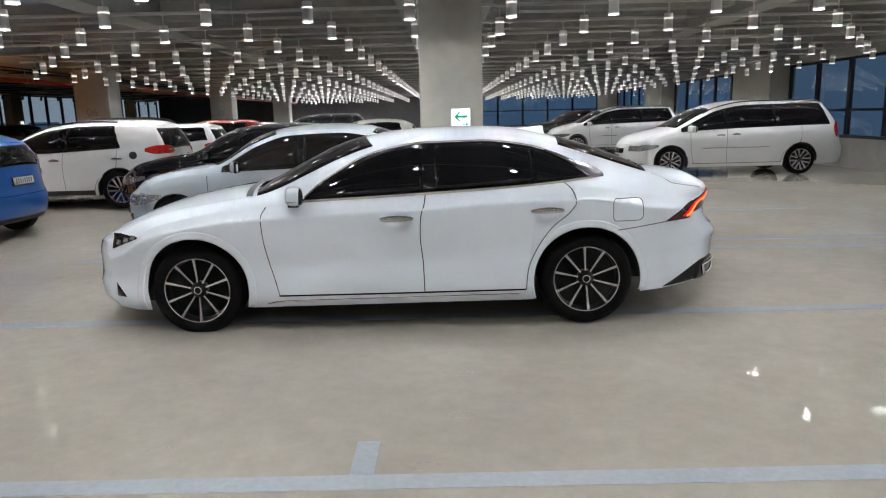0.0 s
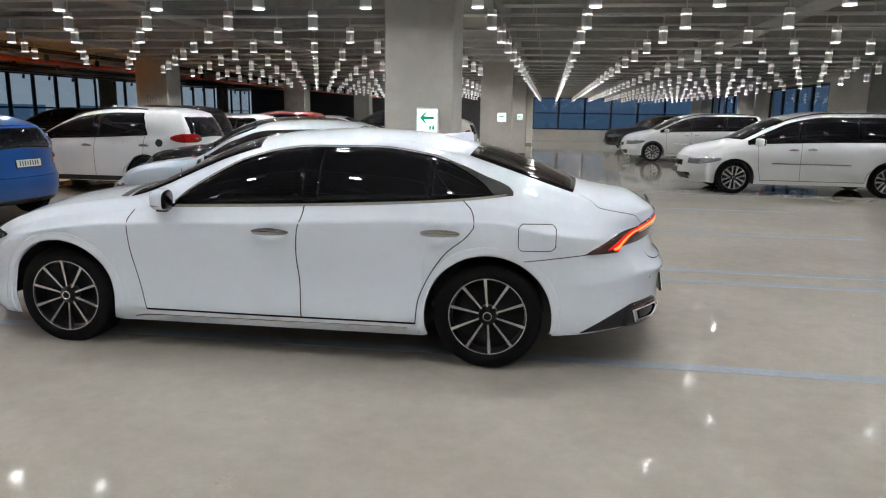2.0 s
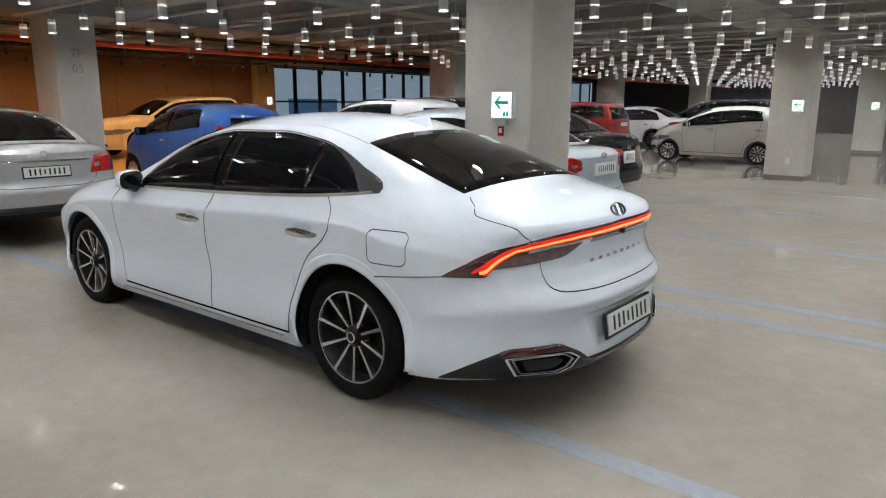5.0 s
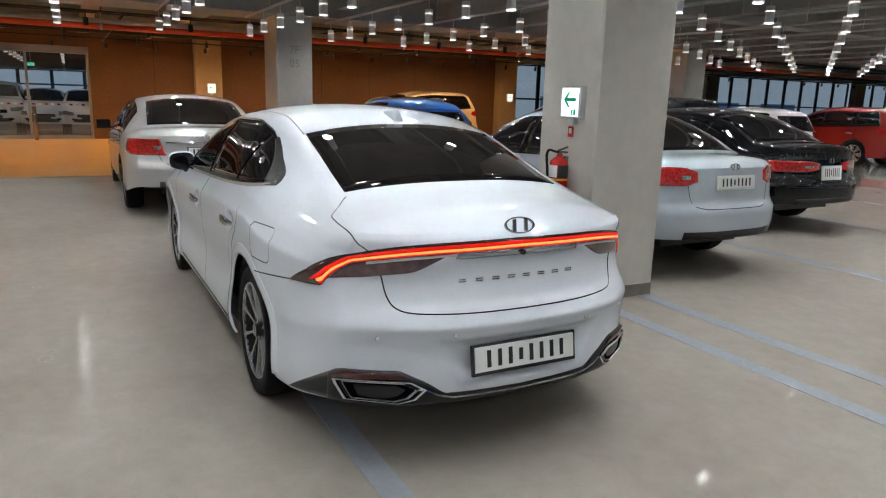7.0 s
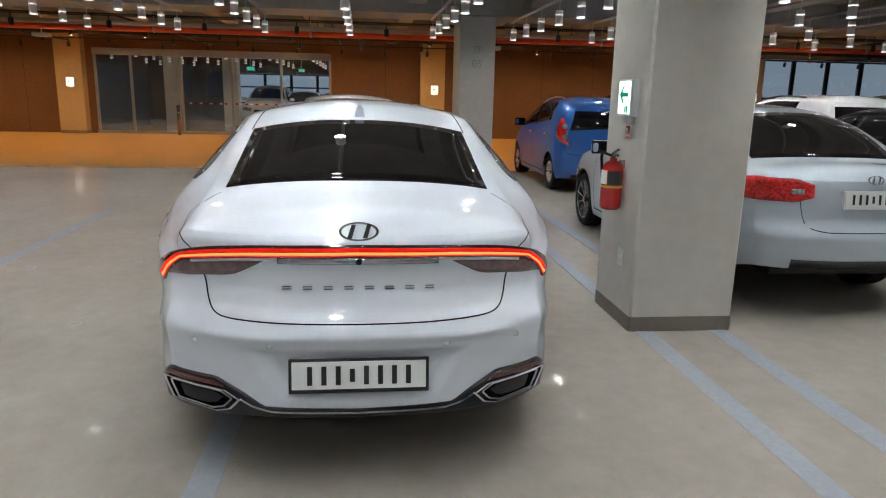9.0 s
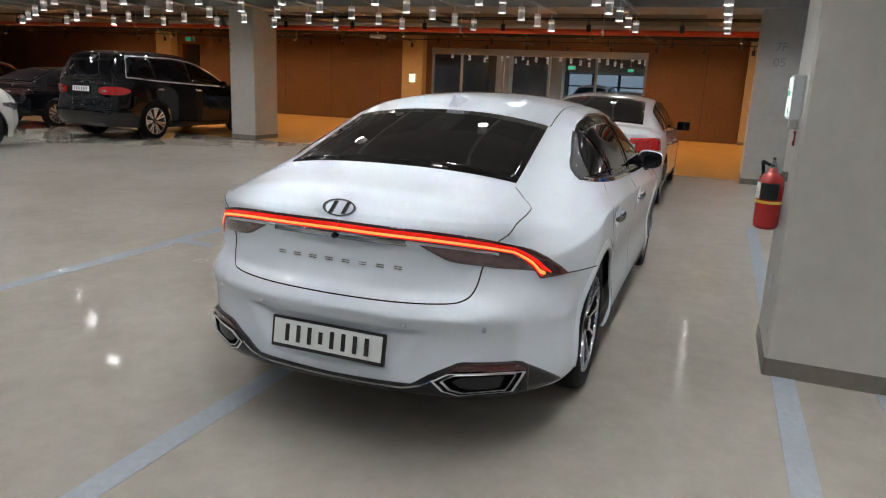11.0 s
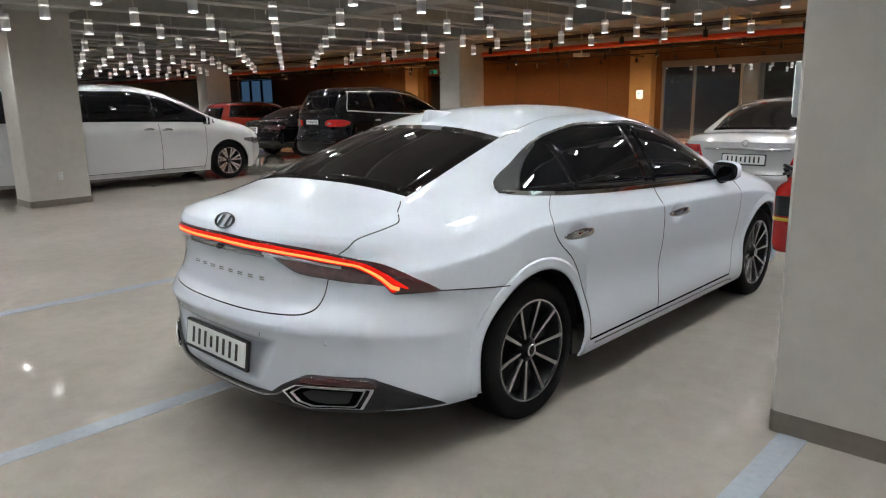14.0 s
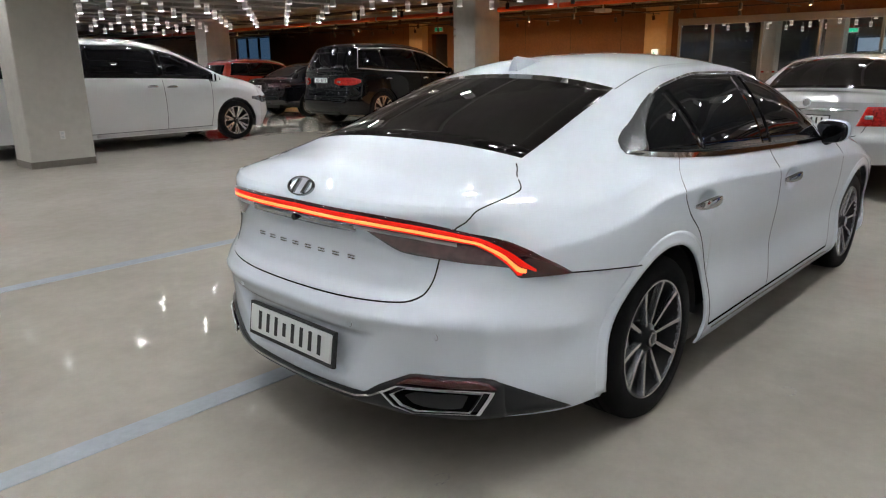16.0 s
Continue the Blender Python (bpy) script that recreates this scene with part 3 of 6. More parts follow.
def car_root(name, shell, paint_mat, label, category="car", group="parked cars", **fine):
    root = new(name)
    root.empty_display_size = 0.3
    me = shell.mesh(**fine)
    me.materials.append(paint_mat)
    if shell.dents:
        bm = bmesh.new()
        bm.from_mesh(me)
        corner = [v for v in bm.verts if 0.74 < v.co.x < 1.03 and abs(v.co.y) > 0.58 and 0.3 < v.co.z < 0.90 and not v.is_boundary]
        for _ in range(14):
            bmesh.ops.smooth_vert(bm, verts=corner, factor=0.5, use_axis_x=True, use_axis_y=True, use_axis_z=False)
        bm.to_mesh(me)
        bm.free()
    b = new("body", me)
    b.parent = root
    tagged(root, label, category, group)
    underbody(root, shell)
    return root


# ---------------------------------------------------------------- surfaces of the hall
def floor_material():
    m = bpy.data.materials.new("polished_concrete_floor")
    m.use_nodes = True
    nt = m.node_tree
    b = nt.nodes["Principled BSDF"]
    geo = nt.nodes.new("ShaderNodeNewGeometry")

    def noise_node(scale, detail, rough=0.5):
        n = nt.nodes.new("ShaderNodeTexNoise")
        n.inputs["Scale"].default_value, n.inputs["Detail"].default_value, n.inputs["Roughness"].default_value = scale, detail, rough
        nt.links.new(geo.outputs["Position"], n.inputs["Vector"])
        return n

    def ramp(src, stops):
        r = nt.nodes.new("ShaderNodeValToRGB")
        r.color_ramp.elements[0].position, r.color_ramp.elements[0].color = stops[0][0], (*stops[0][1], 1)
        r.color_ramp.elements[1].position, r.color_ramp.elements[1].color = stops[1][0], (*stops[1][1], 1)
        nt.links.new(src, r.inputs[0])
        return r

    big = ramp(noise_node(0.55, 8, 0.62).outputs[0], ((0.34, (0.252, 0.230, 0.198)), (0.68, (0.302, 0.281, 0.247))))
    fine = ramp(noise_node(7.0, 8, 0.7).outputs[0], ((0.3, (0.92, 0.92, 0.92)), (0.7, (1.06, 1.06, 1.06))))
    mix = nt.nodes.new("ShaderNodeMix")
    mix.data_type, mix.blend_type = "RGBA", "MULTIPLY"
    mix.inputs[0].default_value = 1
    nt.links.new(big.outputs[0], mix.inputs[6])
    nt.links.new(fine.outputs[0], mix.inputs[7])
    # small dark scuffs
    sc = ramp(noise_node(3.1, 10, 0.75).outputs[0], ((0.66, (1, 1, 1)), (0.74, (0.72, 0.7, 0.66))))
    mix2 = nt.nodes.new("ShaderNodeMix")
    mix2.data_type, mix2.blend_type = "RGBA", "MULTIPLY"
    mix2.inputs[0].default_value = 1
    nt.links.new(mix.outputs[2], mix2.inputs[6])
    nt.links.new(sc.outputs[0], mix2.inputs[7])
    nt.links.new(mix2.outputs[2], b.inputs["Base Color"])
    r = nt.nodes.new("ShaderNodeMapRange")
    r.inputs[1].default_value, r.inputs[2].default_value, r.inputs[3].default_value, r.inputs[4].default_value = 0.3, 0.7, 0.06, 0.09
    nt.links.new(noise_node(1.7, 6).outputs[0], r.inputs[0])
    nt.links.new(r.outputs[0], b.inputs["Roughness"])
    k = nt.nodes.new("ShaderNodeBump")
    k.inputs["Strength"].default_value, k.inputs["Distance"].default_value = 0.025, 0.01
    nt.links.new(noise_node(2.2, 5).outputs[0], k.inputs["Height"])
    nt.links.new(k.outputs[0], b.inputs["Normal"])
    b.inputs["Specular IOR Level"].default_value = 0.036
    return m


M.update(
    floor=floor_material(),
    line=material("blue_grey_line_paint", (0.292, 0.322, 0.36), rough=0.16, grain=0.06, grain_scale=30, stain=0.35, stain_scale=3.0, stain_colour=(0.275, 0.283, 0.287)),
    pillar=material("grey_painted_concrete", (0.53, 0.51, 0.465), rough=0.75, grain=0.05, grain_scale=8, bump=0.15, bump_scale=30, stain=0.25, stain_scale=0.9),
    kick=material("brown_grey_base_band", (0.17, 0.15, 0.125), rough=0.5, grain=0.08, grain_scale=20),
    slab=material("raw_concrete_ceiling", (0.27, 0.265, 0.25), rough=0.9, grain=0.12, grain_scale=5, bump=0.2, bump_scale=25, stain=0.5, stain_scale=0.6),
    rib=material("concrete_beam", (0.36, 0.35, 0.33), rough=0.85, grain=0.08, grain_scale=6, bump=0.15, bump_scale=25, stain=0.3, stain_scale=0.7),
    conduit=material("white_conduit", (0.55, 0.55, 0.53), rough=0.5),
    brown=material("brown_wall_panel", (0.14, 0.07, 0.035), rough=0.6, grain=0.12, grain_scale=14, stain=0.3, stain_scale=1.2),
    buff=material("buff_plaster", (0.42, 0.33, 0.22), rough=0.8, grain=0.05, grain_scale=10),
    render_wall=material("grey_plaster", (0.50, 0.485, 0.45), rough=0.8, grain=0.06, grain_scale=6, stain=0.2),
    dark_wall=material("dark_grey_wall", (0.10, 0.10, 0.10), rough=0.8, grain=0.1, grain_scale=5),
    red_pipe=material("red_pipe", (0.78, 0.085, 0.018), rough=0.35),
    black_metal=material("black_metal", (0.012, 0.012, 0.013), rough=0.45),
    frame_blue=material("dark_blue_frame", (0.012, 0.018, 0.03), rough=0.35, metal=0.2),
    steel=material("stainless_steel", (0.34, 0.32, 0.29), rough=0.25, metal=1.0),
    door_frame=material("brushed_door_frame", (0.36, 0.36, 0.37), rough=0.3, metal=0.7, grain=0.06, grain_scale=30),
    lamp_body=material("white_lamp_body", (0.82, 0.82, 0.81), rough=0.35),
    lamp_disc=material("lamp_disc", (0.9, 0.9, 0.9), rough=0.4, emit=(0.97, 0.985, 1.0), glow=LAMP_GLOW),
    lamp_ring=material("lamp_ring", (0.9, 0.9, 0.9), rough=0.4, emit=(0.97, 0.985, 1.0), glow=RING_GLOW),
    lamp_rim=material("lamp_rim", (0.9, 0.9, 0.9), rough=0.4, emit=(0.97, 0.985, 1.0), glow=RIM_GLOW),
    lamp_slot=material("lamp_slot", (0.9, 0.9, 0.9), rough=0.4, emit=(1.0, 0.95, 0.87), glow=2.0),
    warm_disc=material("warm_spot_disc", (0.9, 0.8, 0.6), rough=0.4, emit=(1.0, 0.58, 0.24), glow=SPOT_GLOW),
    sign_face=material("lit_sign_face", (0.85, 0.9, 0.87), rough=0.4, emit=(0.85, 1.0, 0.93), glow=1.3),
    sign_green=material("sign_green", (0.0, 0.2, 0.11), rough=0.4, emit=(0.0, 0.4, 0.22), glow=0.3),
    sign_lit_green=material("lit_green_sign", (0.0, 0.3, 0.16), rough=0.4, emit=(0.03, 0.75, 0.42), glow=0.7),
    sign_case=material("sign_case", (0.55, 0.57, 0.57), rough=0.45),
    red_gloss=material("red_gloss", (0.42, 0.015, 0.012), rough=0.2, coat=0.6),
    yellow=material("yellow_band", (0.7, 0.42, 0.03), rough=0.4),
    paper=material("white_label", (0.7, 0.7, 0.68), rough=0.6),
    # outdoor sheets: dusk daylight is put in as their own glow
    outside=material("glowing_pale_facade", (0.3, 0.33, 0.36), rough=0.9, emit=(0.36, 0.47, 0.58), glow=0.48, grain=0.1, grain_scale=0.4),
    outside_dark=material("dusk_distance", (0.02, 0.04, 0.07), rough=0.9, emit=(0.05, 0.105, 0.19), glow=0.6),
)
glass_m = bpy.data.materials.new("window_glass")
glass_m.use_nodes = True
gb = glass_m.node_tree.nodes["Principled BSDF"]
gb.inputs["Base Color"].default_value = (0.96, 0.98, 1.0, 1)
gb.inputs["Transmission Weight"].default_value = 1.0
gb.inputs["Roughness"].default_value = 0.0
gb.inputs["IOR"].default_value = 1.45
M["window"] = glass_m

# ---------------------------------------------------------------- plan of the hall
XW, XE, YS, YN = -20.2, 9.2, -38.0, 41.2
ZC = 3.35
LX, LY = 1.0105, 1.49
lamp_x = lambda i: -0.339 + LX * i
lamp_y = lambda j: 1.297 + LY * j
LAMP_Z = 2.487

fl = solid("floor", [(XW - 12, YS - 1, 0), (XE + 1, YS - 1, 0), (XE + 1, YN + 1, 0), (XW - 12, YN + 1, 0)], [(0, 1, 2, 3)], M["floor"])
tagged(fl, "polished beige-grey concrete floor with faint stains", "floor", kind="structure")
cl = part("ceiling", boxes((XW - 12, XE + 1, YS - 1, YN + 1, ZC, ZC + 0.2)), M["slab"])
tagged(cl, "raw grey concrete ceiling slab", "ceiling", kind="structure")

# beams: wide ones along y over the pillar lines, ribs along x
PX = (-10.15, -1.0)
PY = (-20.5, -9.65, 2.17, 12.68, 23.15, 33.6)
for x in PX:
    bm = boxes((x - 0.6, x + 0.6, YS, YN, 2.92, ZC - 0.004))
    tagged(part("beam", bm, M["rib"]), "wide concrete ceiling beam", "beam", kind="structure")
for x in (-15.2, -5.5, 3.6):
    tagged(part("beam", boxes((x - 0.22, x + 0.22, YS, YN, 2.97, ZC - 0.005), bevel=0.01), M["rib"]), "narrow concrete ceiling beam between the pillar lines", "beam", kind="structure")
for y in np.arange(YS + 1.2, YN, 2.1):
    for x0, x1 in ((XW, PX[0] - 0.6), (PX[0] + 0.6, PX[1] - 0.6), (PX[1] + 0.6, XE)):
        tagged(part("ceiling_rib", boxes((x0 + 0.002, x1 - 0.002, y - 0.16, y + 0.16, 3.08, ZC - 0.004)), M["rib"]), "concrete ceiling rib", "beam", kind="structure")


def pillar(x, y, wx=0.78, wy=0.68, code=""):
    root = new("pillar")
    root.location = (x, y, 0)
    tagged(root, "grey painted concrete pillar with a brown base band", "pillar", "pillars of the hall", "structure")
    c, hx, hy = 0.015, wx / 2, wy / 2
    ring = [(hx - c, -hy), (hx, -hy + c), (hx, hy - c), (hx - c, hy), (-hx + c, hy), (-hx, hy - c), (-hx, -hy + c), (-hx + c, -hy)]

    def prism(z0, z1, g):
        v = [(px + math.copysign(g, px), py + math.copysign(g, py), z) for z in (z0, z1) for px, py in ring]
        return v, [(k, (k + 1) % 8, 8 + (k + 1) % 8, 8 + k) for k in range(8)] + [tuple(range(7, -1, -1)), tuple(range(8, 16))]
    solid("shaft", *prism(0, 2.93, 0), M["pillar"], root)
    solid("base_band", *prism(0, 0.10, 0.004), M["kick"], root)
    return root


for a, x in enumerate(PX):
    for b, y in enumerate(PY):
        if y == PY[1] and a:
            pillar(x - 0.18, y + 0.2, 0.9)
        elif y == PY[1]:
            pillar(x - 0.45, y + 0.6, 0.9)
        elif y == PY[2] and a:
            pillar(x + 0.05, y - 0.05, 0.68, 0.71)
        else:
            pillar(x, y, 0.78 if a else 0.9)

# parking lines, 4 mm proud
def line(x0, x1, y0, y1):
    ob = part("parking_line", boxes((x0, x1, y0, y1, -0.01, 0.003)), M["line"])
    tagged(ob, "worn blue-grey painted parking line", "floor marking", "parking lines", "structure")


for y in (-3.1, -0.61, 1.87, 2.38, 4.9, 7.6, 10.2):
    line(-5.3, 4.6, y - 0.06, y + 0.06)
line(-1.48, -1.37, -3.03, -2.72)


# ---------------------------------------------------------------- the white saloon
def hero_car():
    def plate_recess(y, z):
        """A shallow trapezoid dip round the number plate."""
        half = 0.30 + (z - 0.38) / 0.18 * 0.12
        inside = min((half - abs(y)) / 0.07, (0.567 - z) / 0.03, (z - 0.365) / 0.03)
        return 0.026 * max(0.0, min(1.0, inside))
    sh = Shell(2.885, 0.34, ledge=0.03, recess=plate_recess, soft=0.035, dents=((-1.38, 0.836, 0.10, 0.058, 0.022), (-0.292, 0.862, 0.10, 0.058, 0.022)),
               top=[(-3.80, 0.70), (-3.70, 0.765), (-3.48, 0.86), (-3.06, 0.985), (-2.75, 1.035), (-2.47, 1.075), (-2.22, 1.20), (-1.78, 1.385), (-1.42, 1.452), (-0.98, 1.475), (-0.52, 1.452),
                    (-0.22, 1.392), (0.1, 1.300), (0.33, 1.216), (0.50, 1.145), (0.56, 1.124), (0.62, 1.110), (0.8, 1.085), (0.98, 1.06), (1.10, 0.985)],
               rail=[(-3.80, 0.68, 0.70), (-3.5, 0.74, 0.80), (-3.06, 0.76, 0.915), (-2.6, 0.80, 0.985), (-2.3, 0.805, 1.02), (-2.05, 0.76, 1.12), (-1.75, 0.695, 1.255), (-1.45, 0.65, 1.345), (-1.1, 0.625, 1.395),
                     (-0.6, 0.61, 1.385), (-0.3, 0.605, 1.335), (0.05, 0.615, 1.225), (0.4, 0.63, 1.11), (0.62, 0.65, 1.05), (0.9, 0.665, 1.005), (1.10, 0.67, 0.985)],
               belt=[(-3.80, 0.62), (-3.5, 0.72), (-3.06, 0.85), (-2.6, 0.925), (-2.0, 0.955), (-1.2, 0.985), (-0.4, 1.025), (0.05, 1.02), (0.3, 0.965), (0.6, 0.925), (0.9, 0.905), (1.10, 0.89)],
               width=[(-3.80, 0.76), (-3.6, 0.855), (-3.3, 0.905), (-2.9, 0.925), (-2.3, 0.925), (-1.2, 0.925), (-0.3, 0.93), (0.2, 0.925), (0.4, 0.895), (0.6, 0.85), (0.85, 0.79), (1.10, 0.73)],
               rear=[(0.2, -0.12), (0.29, -0.012), (0.34, 0.004), (0.5, 0.012), (0.585, 0.026), (0.618, 0.038), (0.632, 0.030), (0.675, 0.002), (0.71, -0.03), (0.80, -0.055), (0.90, -0.045), (0.955, -0.04), (0.985, -0.06), (1.1, -0.12)],
               front=[(0.2, -0.03), (0.28, 0.04), (0.36, 0.05), (0.45, 0.03), (0.6, 0.03), (0.75, -0.02)],
               bow_r=0.21, bow_f=0.27, sill=0.2, lift=0.09, arch=0.395, tuck=0.94, end_r=0.62, end_f=0.75,
               flank=((0, 0.955), (0.08, 0.985), (0.17, 0.992), (0.42, 0.976), (0.66, 0.993), (0.84, 1.0), (0.89, 0.9985), (0.915, 0.985)))
    car = car_root("saloon_car", sh, M["pearl"], "pearl white four-door saloon with dark glass and lit red light bar", "car", "", n1=56, n2=12, n3=14, ns=230, nc=84)
    # glass
    lo = smooth_curve([-2.06, -1.2, -0.5, 0.0, 0.1], [0.985, 1.012, 1.045, 1.083, 1.095])
    hi = smooth_curve([-2.06, -1.95, -1.81, -1.6, -1.39, -1.18, -0.77, -0.4, -0.18, -0.04, 0.035], [0.99, 1.085, 1.175, 1.282, 1.337, 1.362, 1.363, 1.318, 1.24, 1.155, 1.093])
    # black surround, then the panes
    pane(sh, -2.06, 0.035, lambda x: lo(x) - 0.0, lambda x: hi(x), car, M["gloss_black"], "window_surround", 40, 8, out=0.002)
    pane(sh, -2.03, -1.185, lambda x: lo(x) + 0.014, lambda x: hi(x) - 0.016, car, M["glass"], "front_side_window", 26)
    pane(sh, -1.095, -0.385, lambda x: lo(x) + 0.014, lambda x: hi(x) - 0.016, car, M["glass"], "rear_side_window", 24)
    pane(sh, -0.36, 0.01, lambda x: lo(x) + 0.014, lambda x: hi(x) - 0.016, car, M["glass"], "quarter_window", 16)
    # chrome round the glass: waist strip, thin upper strip, broad rear fin
    for sgn in (1, -1):
        pts = [sh.side(x, lo(x) - 0.008, 0.006, sgn) for x in np.linspace(-2.07, 0.10, 40)]
        solid("waist_chrome", *strip_on(pts, 0.02, Vector((0, 1, 0.3))), M["chrome"], car, True)
        pts = [sh.side(x, hi(x) + 0.004, 0.006, sgn) for x in np.linspace(-2.05, -0.2, 44)]
        solid("upper_chrome", *strip_on(pts, 0.010, Vector((0, 1, 0.3))), M["chrome"], car, True)
        hi2 = smooth_curve([-0.28, -0.18, -0.04, 0.07, 0.125, 0.14], [1.29, 1.252, 1.192, 1.15, 1.118, 1.095])
        lo2 = smooth_curve([-0.28, -0.18, -0.04, 0.03, 0.08, 0.14], [1.277, 1.23, 1.145, 1.085, 1.08, 1.084])
        f = lambda u, v: sh.side(-0.28 + 0.415 * u, lo2(-0.28 + 0.415 * u) + (hi2(-0.28 + 0.415 * u) - lo2(-0.28 + 0.415 * u)) * v, 0.007, sgn)
        solid("rear_chrome_fin", *sheet(f, 18, 4, (0, -sgn * 0.01, 0)), M["fin"], car, True)
    screen(sh, lambda u: (-2.50 + 0.08 * u * u, 0.745), lambda u: (-1.66 + 0.10 * u * u, 0.58), car, M["glass"], "windscreen")
    screen(sh, lambda u: (0.535 - 0.035 * u * u, 0.575), lambda u: (-0.13 - 0.03 * u * u + 0.0, 0.545 - 0.0 * abs(u)), car, M["brownglass"], "rear_window")
    # bonnet and cowl
    pts = [sh.over(-2.545 + 0.08 * u * u, u * 0.74, 0.002) for u in np.linspace(-1, 1, 30)]
    solid("cowl", *strip_on(pts, 0.075, Vector((0, 0, 1))), M["plastic"], car)
    for sgn in (1, -1):
        pts = [sh.over(x, sgn * y, 0.0015) for x, y in spread([(-3.62, 0.50), (-3.3, 0.64), (-2.9, 0.72), (-2.45, 0.755)], 20)]
        solid("bonnet_gap", *strip_on(pts, 0.006, Vector((0, 0, 1))), M["seam"], car)
    # doors, sill, fuel flap, bumper gap
    seam(sh, [(-2.33, 0.945), (-2.365, 0.88), (-2.36, 0.75), (-2.33, 0.55), (-2.285, 0.38), (-2.265, 0.285)], car, 0.006)
    seam(sh, [(-1.17, 1.0), (-1.175, 0.95), (-1.205, 0.85), (-1.215, 0.7), (-1.2, 0.5), (-1.195, 0.29)], car, 0.007)
    seam(sh, [(-0.17, 1.065), (-0.1, 0.99), (-0.085, 0.92), (-0.12, 0.86), (-0.26, 0.74), (-0.38, 0.56), (-0.435, 0.42), (-0.45, 0.285)], car, 0.006)
    seam(sh, [(-2.27, 0.29), (-1.3, 0.285), (-0.45, 0.285)], car, 0.012, name="sill_gap")
    seam(sh, [(-2.36, 0.232), (-2.25, 0.25), (-1.3, 0.252), (-0.5, 0.255)], car, 0.008, mat=M["chrome"], name="sill_chrome")
    flap = [(0.201, 0.933), (0.373, 0.929), (0.403, 0.90), (0.403, 0.80), (0.368, 0.772), (0.206, 0.772), (0.181, 0.80), (0.181, 0.905), (0.201, 0.933)]
    seam(sh, flap, car, 0.0045, 60, (-1,), name="fuel_flap_gap")
    seam(sh, [(0.175, 0.70), (0.392, 0.725), (0.59, 0.748)], car, 0.005, 10, name="bumper_gap")
    handles(car, sh, [(-1.38, 0.838), (-0.292, 0.864)], M["chrome"], 0.245)
    door_mirrors(car, sh, -2.115, 1.0)
    wheels(car, sh, 0.885, 0.24, "ten")
    # raised lips round the wheel arches
    for c in (0.0, -sh.wb):
        for sgn in (1, -1):
            def lip(u, v):
                a = radians(-19 + 218 * u)
                r = sh.arch * (0.998 + 0.14 * v)
                p = sh.side(c + r * math.cos(a), max(sh.low(0.62) if c == 0 and a < 0.5 else sh.sill, sh.radius + r * math.sin(a)), 0.0, sgn)
                return p + Vector((0, sgn * (0.006 * (1 - v) ** 2 + 0.0004), 0))
            solid("arch_lip", *sheet(lip, 44, 4, (0, -sgn * 0.012, 0)), M["pearl"], car, True)
    # joints along the roof
    for sgn in (1, -1):
        pts = [sh.over(x, sgn * y, 0.0012) for x, y in spread([(-1.62, 0.575), (-1.2, 0.55), (-0.6, 0.54), (-0.16, 0.555)], 24)]
        solid("roof_joint", *strip_on(pts, 0.006, Vector((0, 0, 1))), M["seam"], car)
    # shark fin
    v = [Vector(p) for p in ((-0.41, 0, 1.436), (-0.36, 0.02, 1.424), (-0.36, -0.02, 1.424), (-0.19, 0.03, 1.378), (-0.19, -0.03, 1.378),
                             (-0.225, 0.004, 1.452), (-0.225, -0.004, 1.452), (-0.20, 0.005, 1.448), (-0.20, -0.005, 1.448))]
    f = [(0, 1, 5), (0, 6, 2), (0, 5, 6), (1, 3, 7, 5), (2, 6, 8, 4), (5, 7, 8, 6), (3, 4, 8, 7)]
    solid("roof_antenna", v, f, M["pearl"], car)
    # boot lid outline
    for sgn in (1, -1):
        top_pts = [(sh.over(x, y, 0.002), Vector((0, 0, 1))) for x, y in ((0.545, 0.585), (0.575, 0.612), (0.61, 0.637))]
        top_pts += [(sh.side(x, z, 0.003), Vector((0.2, 0.7, 0.8))) for x, z in ((0.663, 1.012), (0.715, 1.001), (0.767, 0.992), (0.82, 0.984))]
        top_pts += [(sh.tail(y, z, 0.003), Vector((1, 0.5, 0.3))) for y, z in ((0.682, 0.972), (0.667, 0.945), (0.64, 0.924), (0.62, 0.9))]
        fine = spread_rows([tuple(p) + tuple(n) for p, n in top_pts], 30)
        solid("boot_gap", *strip_on([Vector((q[0], sgn * q[1], q[2])) for q in fine], 0.0045, [Vector((q[3], sgn * q[4], q[5])) for q in fine]), M["seam"], car)
        b = [sh.tail(sgn * y, z, 0.002) for y, z in spread([(0.612, 0.885), (0.602, 0.865), (0.581, 0.80), (0.572, 0.745), (0.553, 0.70), (0.51, 0.68), (0.42, 0.673), (0.2, 0.667), (0.0, 0.665)], 44)]
        solid("boot_gap", *strip_on(b, 0.006, Vector((1, 0, 0))), M["seam"], car)
    # light bar across the tail, hooked round the corners onto the flanks
    def hard_skin(s, z, out):
        if s <= 0.72:
            return sh.tail(s, z, out)
        p = sh.side(sh.tail(0.72, z).x - (s - 0.72), z, out)
        return p + Vector((out * max(0.0, 1 - (s - 0.72) / 0.08) * 0.6, 0, 0))
    def skin(s, z, out):
        """The skin rounded over the corner as the bumper is."""
        w = 0.07 * max(0.0, 1 - abs(s - 0.72) / 0.17)
        return sum((hard_skin(s + w * k, z, out) for k in (-1, -0.6, -0.3, 0, 0.3, 0.6, 1)), Vector()) / 7 if w else hard_skin(s, z, out)
    lens_top = smooth_curve([0, 0.345, 0.5, 0.59, 0.664, 0.703, 0.775, 0.81, 0.865, 0.93, 0.985], [0.957, 0.952, 0.942, 0.929, 0.911, 0.9, 0.87, 0.848, 0.814, 0.778, 0.748])
